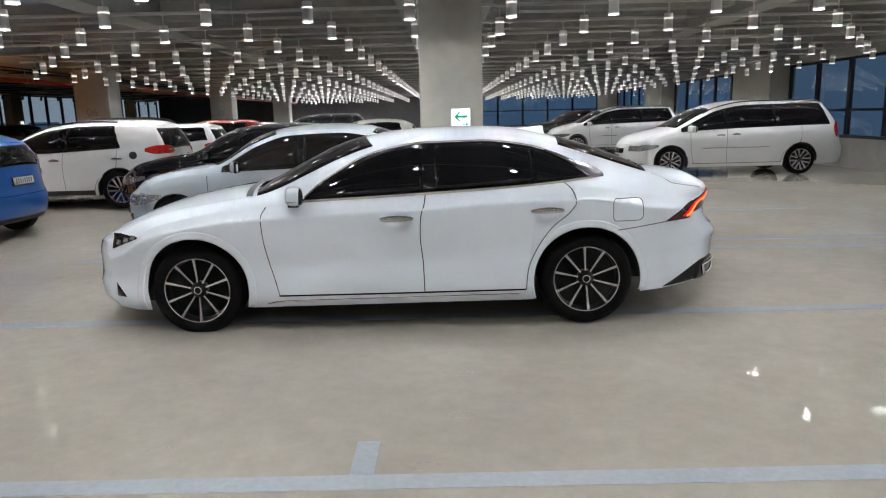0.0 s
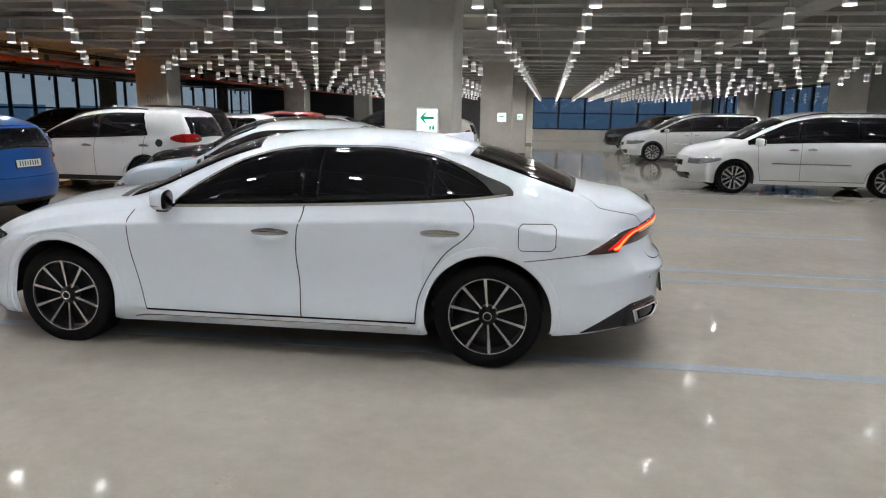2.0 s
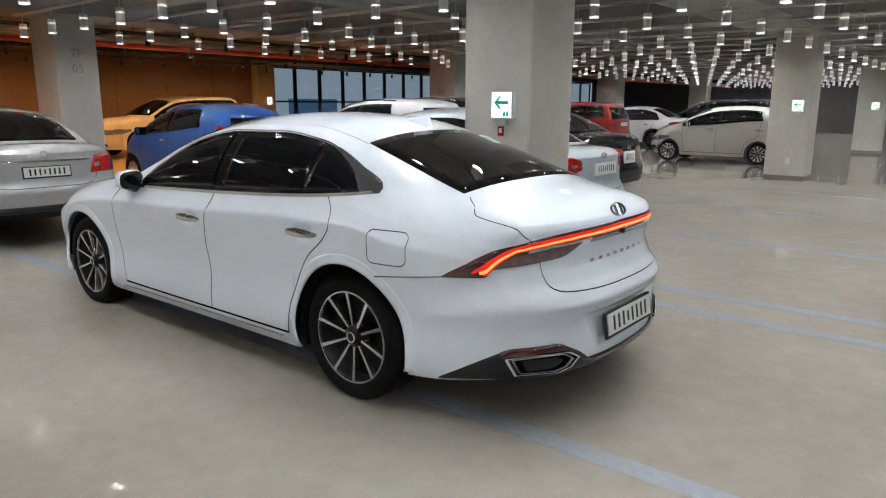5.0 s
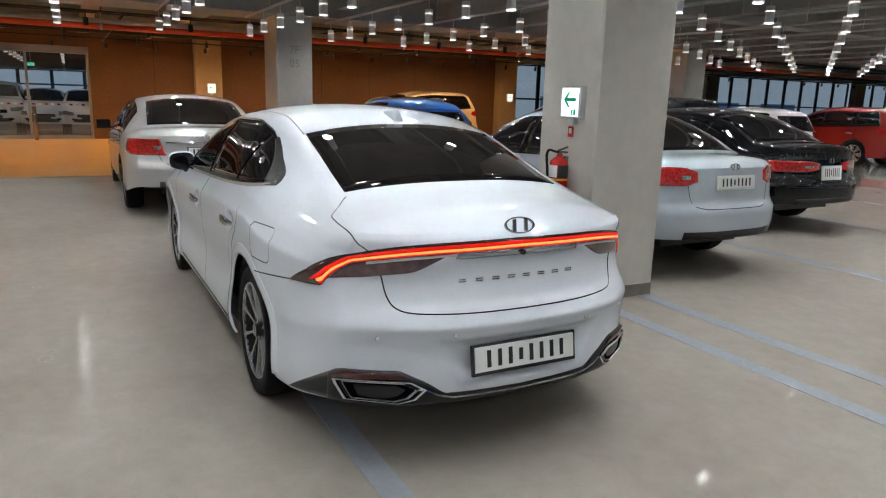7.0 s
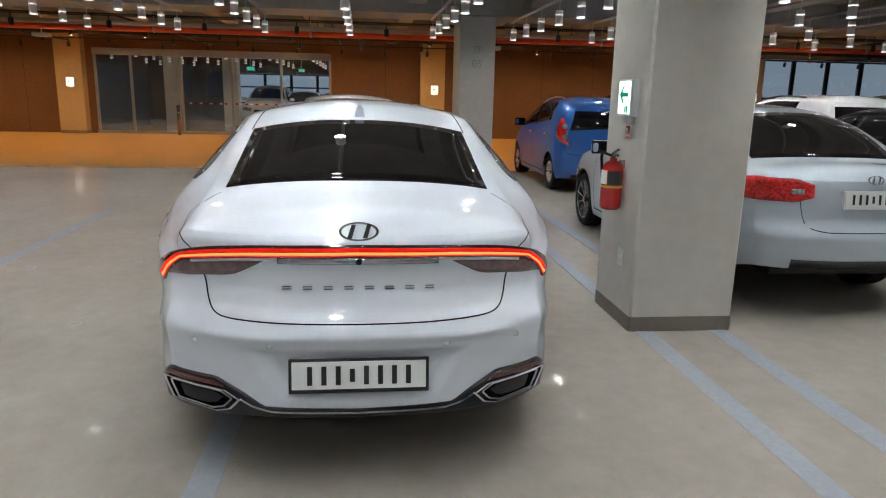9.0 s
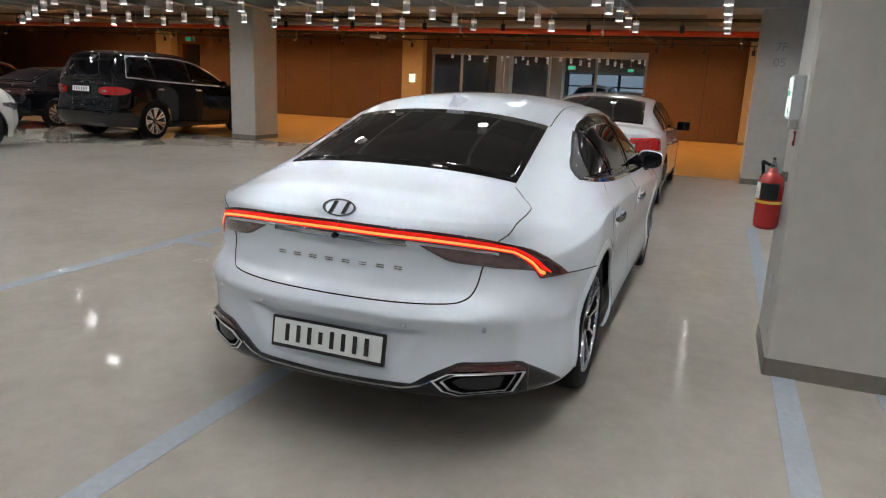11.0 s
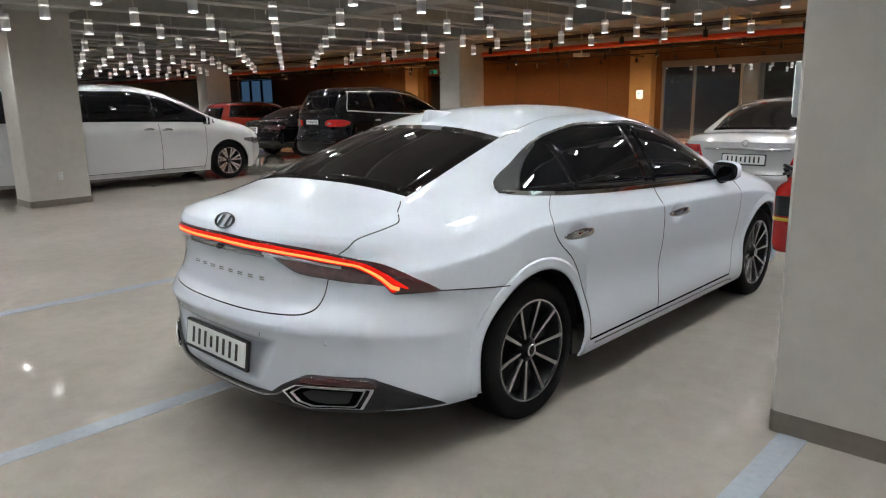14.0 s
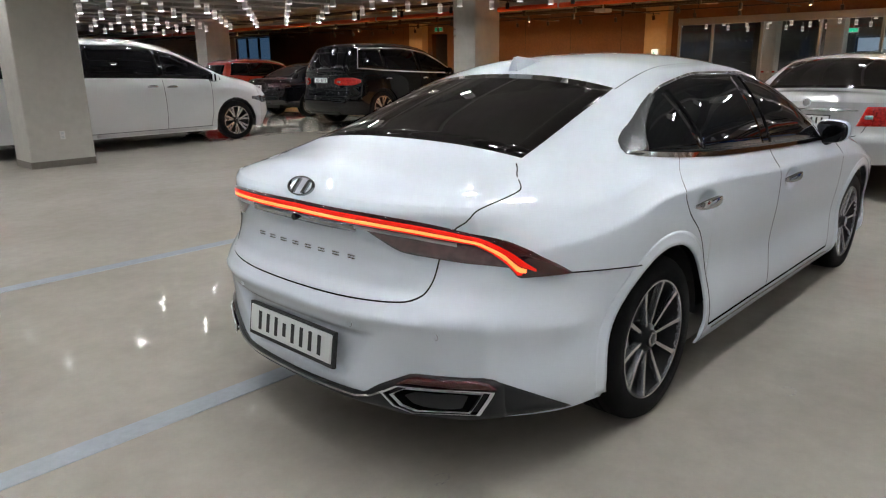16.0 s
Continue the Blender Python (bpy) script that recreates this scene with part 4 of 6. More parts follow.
    lit_low = smooth_curve([0, 0.338, 0.5, 0.585, 0.64, 0.687, 0.716, 0.745, 0.77, 0.79, 1.0], [0.914, 0.910, 0.900, 0.889, 0.88, 0.868, 0.847, 0.819, 0.79, 0.767, 0.765])
    lit_top = smooth_curve([0, 0.345, 0.5, 0.6, 0.663, 0.693, 0.735, 0.768, 0.803, 0.848, 1.0], [0.950, 0.945, 0.934, 0.92, 0.905, 0.896, 0.874, 0.845, 0.813, 0.778, 0.70])
    lens_low = lambda s: lit_low(s) - 0.004 if s < 0.79 else 0.757 - (s - 0.79) * 0.05
    level = lambda k: lambda s: lit_low(s) + k * (lit_top(s) - lit_low(s))
    def ribbon(s0, s1, lo, hi, n, sgn, out, m=4):
        def f(u, v):
            s = s0 + (s1 - s0) * u
            p = skin(s, lo(s) + (max(hi(s), lo(s) + 0.0015) - lo(s)) * v, out)
            return Vector((p.x, sgn * p.y, p.z))
        return sheet(f, n, m, (-0.012, -sgn * 0.006, 0))
    for sgn in (1, -1):
        tl = solid("tail_light", *ribbon(0.0, 0.985, lens_low, lens_top, 70, sgn, 0.009), M["dark_red_lens"], car, True, "full-width red light bar, lit")
        solid("lit_strip", *ribbon(0.0, 0.843, level(0.52), level(0.9), 64, sgn, 0.0125), M["lit_red"], tl, True)
        solid("lit_strip", *ribbon(0.0, 0.80, level(0.0), level(0.16), 64, sgn, 0.0125, 2), M["lit_red"], tl, True)
        solid("lit_core", *ribbon(0.0, 0.81, level(0.16), level(0.42), 60, sgn, 0.0135), M["lit_core"], tl, True)
        smoke_low = smooth_curve([0.32, 0.36, 0.41, 0.452, 0.475, 0.575, 0.654, 0.725, 0.775], [0.906, 0.887, 0.861, 0.84, 0.832, 0.82, 0.809, 0.80, 0.79])
        solid("lower_lens", *ribbon(0.32, 0.775, smoke_low, lambda s: lit_low(s) - 0.005, 34, sgn, 0.006), M["smoked"], tl, True, "smoked lower lens")
        solid("lens_trim", *ribbon(0.30, 0.64, lambda s: lit_low(s) - 0.017, lambda s: lit_low(s) - 0.006, 20, sgn, 0.0085, 2), M["satin"], tl, True)
    gr = tail_patch(sh, -0.30, 0.30, 0.882, 0.912, car, M["letter"], "boot_grip", 0.008, 24, 2)
    bm = bmesh.new()
    tube(bm, sh.tail(0, 0.895, 0.006), sh.tail(0, 0.895, 0.022), 0.012, 14)
    part("rear_camera", bm, M["gloss_black"], car)
    oval_badge(car, sh.tail(0, 1.0, 0.006) + Vector((-0.004, 0, 0)), 0.15, 0.075, M["badge_metal"], tilt=32)
    # chrome bars where the lettering is
    for k in range(8):
        y = -0.268 + 0.0765 * k
        bm = boxes((0.0, 0.004, y - 0.017, y + 0.017, 0.783, 0.787), (0.0, 0.004, y - 0.017, y + 0.017, 0.792, 0.796))
        bm.transform(Matrix.Translation((sh.tail(y, 0.79, 0.001).x, 0, 0)))
        part("letter_bar", bm, M["letter"], car)
    # plate recess, plate, sensors
    number_plate(car, sh, 0.0, 0.472, 0.50, 0.105)
    for y, z in ((-0.33, 0.585), (0.33, 0.585), (-0.62, 0.58), (0.62, 0.58)):
        bm = bmesh.new()
        tube(bm, sh.tail(y, z, -0.002), sh.tail(y, z, 0.003), 0.010, 14)
        part("parking_sensor", bm, M["pearl"], car)
        v, fc = lathe([(0.0102, 0.0), (0.0108, 0.001), (0.0115, 0.0)], 16)
        solid("sensor_ring", [Matrix.Translation(sh.tail(y, z, 0.002)) @ Euler((0, 0, radians(-90))).to_matrix().to_4x4() @ Vector(p) for p in v], fc, M["grey_trim"], car)
    # dark skirt, chrome line, exhaust trims
    def skirt_top(y):
        a = abs(y)
        return float(np.interp(a, [0, 0.36, 0.43, 0.54, 0.74, 0.78], [0.325, 0.335, 0.385, 0.442, 0.438, 0.405]))
    def skirt(u, v):
        y = -0.775 + 1.55 * u
        zl = float(np.interp(abs(y), [0, 0.40, 0.5, 0.70, 0.775], [0.290, 0.290, 0.283, 0.283, 0.292]))
        return sh.tail(y, zl + (skirt_top(y) - zl) * v, 0.012 - 0.010 * max(0.0, abs(y) - 0.68) / 0.095)
    solid("rear_skirt", *sheet(skirt, 70, 6, (-0.02, 0, 0)), M["grey_trim"], car, True, "dark grey lower bumper skirt")
    for sgn in (1, -1):
        x1 = sh.tail(0.775, 0.35).x
        g = lambda u, v: sh.side(0.57 + (x1 - 0.57) * u, 0.262 + 0.030 * u + (0.003 + 0.125 * u) * v, 0.006, sgn)
        solid("skirt_end", *sheet(g, 12, 4, (0, -sgn * 0.02, 0)), M["grey_trim"], car, True)
    pts = [sh.tail(y, float(np.interp(abs(y), [0, 0.33, 0.40, 0.45], [0.314, 0.320, 0.338, 0.366])), 0.02) for y in np.linspace(-0.45, 0.45, 60)]
    solid("skirt_chrome", *strip_on(pts, 0.007, Vector((1, 0, 0.2))), M["chrome"], car, True)
    for sgn in (1, -1):
        def ring(k0, k1, o):
            base = [(0.445, 0.366), (0.503, 0.400), (0.62, 0.404), (0.775, 0.398), (0.768, 0.378), (0.735, 0.312), (0.545, 0.302), (0.485, 0.322)]
            cy, cz = 0.615, 0.356
            v, fc = [], []
            for k in (k0, k1):
                for y, z in base:
                    yy, zz = cy + (y - cy) * k, cz + (z - cz) * k
                    p = sh.tail(yy, zz, o if k == k0 else o - (0.0 if k1 > 0.8 else 0.03))
                    v.append(Vector((p.x, sgn * p.y, p.z)))
            n = len(base)
            fc = [(q, (q + 1) % n, n + (q + 1) % n, n + q) for q in range(n)]
            return v, fc, n
        v, fc, n = ring(1.0, 0.93, 0.03)
        ex = solid("exhaust_trim", v, fc, M["bright_trim"], car, False, "chrome-rimmed hexagonal exhaust trim")
        v, fc, n = ring(0.93, 0.80, 0.024)
        solid("trim_step", v, fc, M["gloss_black"], ex)
        v, fc, n = ring(0.80, 0.75, 0.029)
        solid("inner_rim", v, fc, M["bright_trim"], ex)
        v, fc, n = ring(0.75, 0.05, 0.022)
        solid("dark_mouth", v, fc + [tuple(range(n, 2 * n))], M["seam"], ex)
        g = lambda u, v: (lambda p: Vector((p.x, sgn * p.y, p.z)))(sh.tail(0.50 + 0.27 * u, 0.404 - 0.004 * u + 0.031 * v * min(1, u * 6, (1 - u) * 8 + 0.1), 0.018))
        solid("reflector", *sheet(g, 12, 3, (-0.01, 0, 0)), M["dark_red_lens"], car, True, "dark red bumper reflector")
    # front: lamps, grille edge, fog trim
    for sgn in (1, -1):
        xc = sh.nose(sh.wf, 0.7).x
        g = lambda u, v: sh.side(xc - 0.01 + (-3.29 - xc) * u, 0.650 + 0.085 * u + (0.115 * (1 - 0.9 * u)) * v, 0.006, sgn)
        hl = solid("headlight", *sheet(g, 12, 5, (0, -sgn * 0.02, 0)), M["gloss_black"], car, True)
        for q in range(3):
            h = lambda u, v: sh.side(xc + 0.03 + 0.07 * q + 0.045 * u, 0.685 + 0.02 * q + 0.03 * v, 0.010, sgn)
            solid("headlight_cell", *sheet(h, 3, 2, (0, -sgn * 0.005, 0)), M["lens"], hl)
        g = lambda u, v: sh.side(xc + 0.01 + 0.09 * u, 0.30 + 0.10 * (1 - u) * v, 0.006, sgn)
        solid("fog_trim", *sheet(g, 5, 3, (0, -sgn * 0.02, 0)), M["gloss_black"], car, True)
    tail_patch(sh, -0.5, 0.5, 0.33, 0.68, car, M["gloss_black"], "grille", 0.006, 20, 8, front=True)
    car.matrix_basis = pose(0, 0, 0, 0, -0.45, 0)
    return car


hero = hero_car()


# ---------------------------------------------------------------- walls, windows, doors
def wall(name, item, mat, label):
    return tagged(part(name, boxes(item), mat), label, "wall", kind="structure")


def glazing(name, axis, at, a0, a1, z0, z1, step, thick=0.07, transoms=(), label="tall window in dark blue metal frames"):
    """A window in a wall that runs along y (axis 'x' = at) or along x (axis 'y' = at)."""
    root = new(name)
    tagged(root, label, "window", kind="structure")
    place = (lambda u, t, z: (t, u, z)) if axis == "x" else (lambda u, t, z: (u, t, z))

    def bar(nm, u0, u1, q0, q1, d=thick, mat=M["frame_blue"]):
        p, q = place(u0, at - d / 2, q0), place(u1, at + d / 2, q1)
        part(nm, boxes((p[0], q[0], p[1], q[1], p[2], q[2])), mat, root)
    n = max(1, round((a1 - a0) / step))
    w = (a1 - a0) / n
    bar("window_sill", a0, a1, z0 - 0.05, z0 + 0.04, thick * 2.2)
    bar("window_head", a0, a1, z1 - 0.06, z1)
    for k in range(n + 1):
        u = a0 + w * k
        bar("mullion", max(a0, u - 0.07), min(a1, u + 0.07), z0 + 0.041, z1 - 0.061, thick + 0.02)
    for z in transoms:
        for k in range(n):
            bar("transom", a0 + w * k + 0.071, a0 + w * (k + 1) - 0.071, z - 0.035, z + 0.035, thick - 0.01)
    for k in range(n):
        p, q = place(a0 + w * k + 0.03, at - 0.004, z0 + 0.03), place(a0 + w * (k + 1) - 0.03, at + 0.004, z1 - 0.04)
        ob = part("pane", boxes((p[0], q[0], p[1], q[1], p[2], q[2])), M["window"], root)
        ob.visible_shadow = False
    return root


T = 0.25
# west: panels, glazed doors, exit, windows
PIL_W = (-20.4, -9.1, 2.35, 13.6, 25.0, 36.5)
DOOR_A, DOOR_B = -8.5, -1.0
spans = [(-32.3, -19.75), (-18.85, DOOR_A), (DOOR_B, 13.3)]
for k, (a, b) in enumerate(spans):
    wall("wall_west_%d" % (k + 1), (XW - T, XW, a, b, 0, ZC - 0.004), M["brown"], "dark brown panelled lobby wall")
wall("wall_west_4", (XW - T, XW, -19.75, -18.85, 2.6, ZC - 0.004), M["brown"], "dark brown panel over the exit")
wall("wall_west_5", (XW - T, XW, DOOR_A, DOOR_B, 2.69, ZC - 0.004), M["brown"], "dark brown panel over the glass doors")
wall("wall_west_6", (XW - T, XW, YS, -36.0, 0, ZC - 0.004), M["render_wall"], "plain grey wall")
wall("wall_west_7", (XW - T, XW, 13.302, YN, 2.95, ZC - 0.004), M["render_wall"], "grey wall over the windows")
wall("wall_west_8", (XW - T, XW, -36.0, -32.3, 2.95, ZC - 0.004), M["render_wall"], "grey wall over the windows")
wall("wall_west_9", (XW - T, XW, 13.302, YN, 0, 0.35), M["render_wall"], "low grey wall under the windows")
wall("wall_west_10", (XW - T, XW, -36.0, -32.3, 0, 0.35), M["render_wall"], "low grey wall under the windows")
# grooves between the wall panels
for a, b in spans:
    n = max(1, round((b - a) / 1.9))
    for k in range(1, n):
        y = a + (b - a) * k / n
        ob = part("panel_joint", boxes((XW + 0.0005, XW + 0.003, y - 0.006, y + 0.006, 0.02, ZC - 0.1)), M["black_metal"])
        tagged(ob, "dark joint between wall panels", "joint", "wall joints", "structure")
for y in PIL_W:
    root = new("pilaster")
    root.location = (XW + 0.12, y, 0)
    tagged(root, "buff plastered pilaster on the lobby wall", "pilaster", "pilasters of the lobby wall", "structure")
    part("shaft", boxes((-0.118, 0.25, -0.4, 0.4, 0, ZC - 0.006), bevel=0.01), M["buff"], root)
    part("base_band", boxes((-0.117, 0.254, -0.404, 0.404, 0, 0.1)), M["kick"], root)
for k, (a, b) in enumerate(((14.05, 24.55), (25.45, 36.05), (36.95, YN - 0.1), (-35.95, -32.35))):
    glazing("window_%d" % (k + 1), "x", XW - 0.1, a, b, 0.4, 2.93, 1.27, transoms=(1.58,))
# exit doorway: dark passage
part("wall_exit", boxes((XW - 2.0, XW - 1.9, -20.2, -18.4, 0, 2.7)), M["dark_wall"])["kind"] = "structure"
for nm, b in (("wall_exit_2", (XW - 1.899, XW - T - 0.001, -20.2, -20.0, 0, 2.7)), ("wall_exit_3", (XW - 1.899, XW - T - 0.001, -18.6, -18.4, 0, 2.7)), ("ceiling_exit", (XW - 1.899, XW - T - 0.001, -19.999, -18.601, 2.62, 2.7))):
    part(nm, boxes(b), M["dark_wall"])["kind"] = "structure"

# glazed lobby doors
door = new("door_1")
tagged(door, "wide glazed sliding doors in steel frames", "door", kind="structure")
for y in (DOOR_A + 0.04, -7.37, -5.83, -4.21, -2.63, DOOR_B - 0.04):
    part("door_post", boxes((XW - 0.14, XW - 0.03, y - 0.036, y + 0.036, 0, 2.47), bevel=0.004), M["door_frame"], door)
part("door_head", boxes((XW - 0.2, XW + 0.02, DOOR_A, DOOR_B, 2.475, 2.685), bevel=0.004), M["door_frame"], door)
part("door_sill", boxes((XW - 0.16, XW, DOOR_A, DOOR_B, 0, 0.09)), M["door_frame"], door)
ys = (DOOR_A + 0.04, -7.37, -5.83, -4.21, -2.63, DOOR_B - 0.04)
for a, b in zip(ys, ys[1:]):
    ob = part("pane", boxes((XW - 0.09, XW - 0.08, a + 0.05, b - 0.05, 0.091, 2.474)), M["window"], door)
    ob.visible_shadow = False
    if a > -6.5:
        for q in range(int((b - a - 0.12) / 0.16)):
            part("safety_stripe", boxes((XW - 0.078, XW - 0.075, a + 0.07 + 0.16 * q, a + 0.15 + 0.16 * q, 0.98, 1.03)), M["paper" if q % 2 else "red_gloss"], door)
for y in (-5.83, -2.5):
    bm = bmesh.new()
    tube(bm, (XW + 0.5, y, 0), (XW + 0.5, y, 0.95), 0.05, 16)
    bo = part("bollard", bm, M["steel"], smooth=True)
    tagged(bo, "short steel bollard before the glass doors", "bollard", "bollards")
# room behind the glass
wall("wall_lobby_1", (XW - 11.8, XW - T, DOOR_A - 2.0, DOOR_A - 1.75, 0, ZC - 0.004), M["dark_wall"], "dark wall of the far room")
wall("wall_lobby_2", (XW - 11.8, XW - T, 8.0, 8.2, 0, ZC - 0.004), M["dark_wall"], "dark wall of the far room")
wall("wall_lobby_3", (XW - 12.0, XW - 11.8, -6.0, 8.2, 0, 0.8), M["render_wall"], "low wall under the far windows")
wall("wall_lobby_4", (XW - 12.0, XW - 11.8, -10.4, -6.01, 0, ZC - 0.004), M["dark_wall"], "dark end wall of the far room")
wall("wall_lobby_5", (XW - 12.0, XW - 11.8, -6.0, 8.2, 2.25, ZC - 0.004), M["dark_wall"], "dark wall over the far windows")
glazing("window_9", "x", XW - 11.9, -6.0, 8.0, 0.82, 2.24, 1.3, transoms=(1.6,))
for y in (-7.6, -5.3, 1.0):
    p = part("lobby_column", boxes((XW - 6.4, XW - 5.8, y - 0.3, y + 0.3, 0, ZC - 0.006), bevel=0.02), M["pillar"])
    tagged(p, "grey column in the far room", "pillar", "columns of the far room", "structure")
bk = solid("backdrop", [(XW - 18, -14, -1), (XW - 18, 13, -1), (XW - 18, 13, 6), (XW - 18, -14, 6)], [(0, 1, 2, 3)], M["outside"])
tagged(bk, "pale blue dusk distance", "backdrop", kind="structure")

for x, y, z in ((XW - 3.0, -4.05, 2.23), (XW - 11.5, -2.92, 2.42)):
    sg = new("exit_sign")
    sg.location = (x, y, z)
    tagged(sg, "small lit green exit sign hung in the far room", "sign", "exit signs of the far room")
    part("case", boxes((-0.03, 0.03, -0.14, 0.14, -0.07, 0.07), bevel=0.005), M["sign_case"], sg)
    part("face", boxes((0.031, 0.035, -0.125, 0.125, -0.055, 0.055)), M["sign_lit_green"], sg)
    bm = bmesh.new()
    tube(bm, (0, 0, 0.07), (0, 0, ZC - z), 0.01, 6)
    part("rod", bm, M["conduit"], sg)

# lobby floor with the orange light put into its colour, and warm track spots
M["lobby_floor"] = material("lobby_floor_warm_light", (0.55, 0.325, 0.115), rough=0.3, grain=0.05, grain_scale=5, stain=0.25, stain_scale=0.8)
lf = solid("floor_lobby", [(XW - T + 0.02, YS, 0.003), (-10.2, YS, 0.003), (-10.2, 13.2, 0.003), (XW - T + 0.02, 13.2, 0.003)], [(0, 1, 2, 3)], M["lobby_floor"])
tagged(lf, "tan coated lobby floor strip", "floor", kind="structure")
bm = bmesh.new()
tube(bm, (-11.0, YS, 2.6), (-11.0, YN, 2.6), 0.055, 14)
tagged(part("red_pipe", bm, M["red_pipe"], smooth=True), "red sprinkler main under the ceiling", "pipe")
bm = bmesh.new()
tube(bm, (-11.25, YS, 2.71), (-11.25, YN, 2.71), 0.05, 12)
tagged(part("white_pipe", bm, M["conduit"], smooth=True), "pale service pipe under the ceiling", "pipe")
for y in np.arange(YS + 1, YN, 3.0):
    bm = bmesh.new()
    tube(bm, (-11.0, y, 2.62), (-11.0, y, ZC), 0.008, 6)
    tube(bm, (-11.0, y - 0.02, 2.6), (-11.0, y + 0.02, 2.6), 0.064, 12)
    tagged(part("pipe_hanger", bm, M["satin"]), "thin steel pipe hanger", "hanger", "pipe hangers")


def track_spot(x, y, z, turn):
    root = new("track_spot")
    root.matrix_basis = pose(x, y, z, 0, 0, turn)
    tagged(root, "black track spotlight with a warm lamp", "spotlight", "track spotlights")
    return root


spot_body = mesh_from("spot_body", *joined([([Vector(p) for p in v], f) for v, f in (lathe([(0.001, 0.0), (0.045, 0.0), (0.045, -0.13), (0.038, -0.135), (0.036, -0.12)], 12, "z"), tube_data((0, 0, 0), (0, 0, 0.12), 0.012, 6))]), M["black_metal"])
spot_disc = mesh_from("spot_disc", [(0.036 * math.cos(2 * math.pi * k / 12), 0.036 * math.sin(2 * math.pi * k / 12), -0.121) for k in range(12)], [tuple(range(11, -1, -1))], M["warm_disc"])
for x, z, step in ((-10.75, 2.72, 1.75), (-13.2, 2.72, 1.6), (-15.6, 2.72, 1.6), (-18.2, 2.72, 1.3)):
    bm = boxes((x - 0.018, x + 0.018, YS + 0.5, YN - 0.5, z + 0.1, z + 0.13))
    for y in np.arange(YS + 1, YN, 6.0):
        tube(bm, (x, y, z + 0.115), (x, y, ZC), 0.008, 6)
    tagged(part("spot_track", bm, M["black_metal"]), "black lighting track hung under the ceiling", "track", "lighting tracks")
    for q, y in enumerate(np.arange(-24.0, 36.0 if x < -18 or x > -11 else 14.0, step)):
        s = track_spot(x, y, z, 0)
        for nm, me in (("spot_body", spot_body), ("spot_disc", spot_disc)):
            if nm == "spot_disc" and (x > -11 or y > 13.5):
                continue
            c = new(nm, me)
            c.parent = s
            c.matrix_basis = pose(0, 0, 0, 0, 14 if x < -18 else 0, 0)
# thin dark pipes in the lobby ceiling
for x in (-12.2, -14.4, -16.8, -17.6):
    bm = bmesh.new()
    tube(bm, (x, YS, 2.95), (x, YN, 2.95), 0.03, 8)
    tagged(part("dark_pipe", bm, M["black_metal"], smooth=True), "thin dark ceiling pipe", "pipe", "lobby ceiling pipes")
for y in np.arange(-30, 38, 4.2):
    bm = bmesh.new()
    tube(bm, (XW, y, 2.86), (-11.2, y, 2.86), 0.02, 8)
    tagged(part("dark_pipe", bm, M["black_metal"], smooth=True), "thin dark ceiling pipe", "pipe", "lobby ceiling pipes")

# east: low wall, windows between broad piers
wall("wall_east_1", (XE, XE + T, YS, YN, 0, 0.74), M["render_wall"], "low grey wall under the windows")
wall("wall_east_2", (XE, XE + T, YS, YN, 2.78, ZC - 0.004), M["render_wall"], "grey wall over the windows")
n = 5
for k in range(-5, 4):
    y = 15.3 + 10.5 * k
    if y + 2.8 < YN:
        wall("wall_pier_%d" % (k + 6), (XE - 0.5, XE + T, y, y + 2.7, 0.0, ZC - 0.005), M["pillar"], "broad grey concrete pier")
    a, b = y + 2.7, min(y + 10.5, YN)
    if b - a > 1:
        n += 1
        glazing("window_%d" % n if n < 9 else "window_%d" % (n + 1), "x", XE + 0.12, a, b, 0.78, 2.76, 1.5, transoms=(1.45,))
# backdrops and facade windows outside glow by themselves, standing in for dusk daylight
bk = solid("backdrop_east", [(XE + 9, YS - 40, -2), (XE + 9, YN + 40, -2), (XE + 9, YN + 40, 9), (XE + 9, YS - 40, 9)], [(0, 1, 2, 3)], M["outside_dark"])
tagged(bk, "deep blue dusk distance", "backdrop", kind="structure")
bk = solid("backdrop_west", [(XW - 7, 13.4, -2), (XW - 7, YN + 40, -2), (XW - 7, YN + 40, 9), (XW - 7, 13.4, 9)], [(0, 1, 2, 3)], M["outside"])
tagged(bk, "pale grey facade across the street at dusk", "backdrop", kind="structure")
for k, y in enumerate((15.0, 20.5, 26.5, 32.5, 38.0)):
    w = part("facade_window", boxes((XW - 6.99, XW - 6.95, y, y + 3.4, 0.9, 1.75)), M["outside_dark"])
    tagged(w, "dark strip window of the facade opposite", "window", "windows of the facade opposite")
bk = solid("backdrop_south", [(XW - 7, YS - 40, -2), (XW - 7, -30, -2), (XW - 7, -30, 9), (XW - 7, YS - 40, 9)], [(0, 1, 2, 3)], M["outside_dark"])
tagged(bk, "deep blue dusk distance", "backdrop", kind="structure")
# north and south
wall("wall_north_1", (XW, -0.8, YN, YN + T, 0, ZC - 0.004), M["dark_wall"], "dark grey end wall")
wall("wall_north_2", (-0.8, XE, YN, YN + T, 0, 0.7), M["render_wall"], "low grey wall under the windows")
wall("wall_north_3", (-0.8, XE, YN, YN + T, 2.75, ZC - 0.004), M["render_wall"], "grey wall over the windows")
glazing("window_20", "y", YN + 0.12, -0.8, XE, 0.75, 2.73, 1.65, transoms=(1.75,))
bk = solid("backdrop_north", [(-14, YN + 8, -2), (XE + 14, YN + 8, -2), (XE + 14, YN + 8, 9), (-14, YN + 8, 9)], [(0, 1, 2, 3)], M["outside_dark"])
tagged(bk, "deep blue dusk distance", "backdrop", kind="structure")
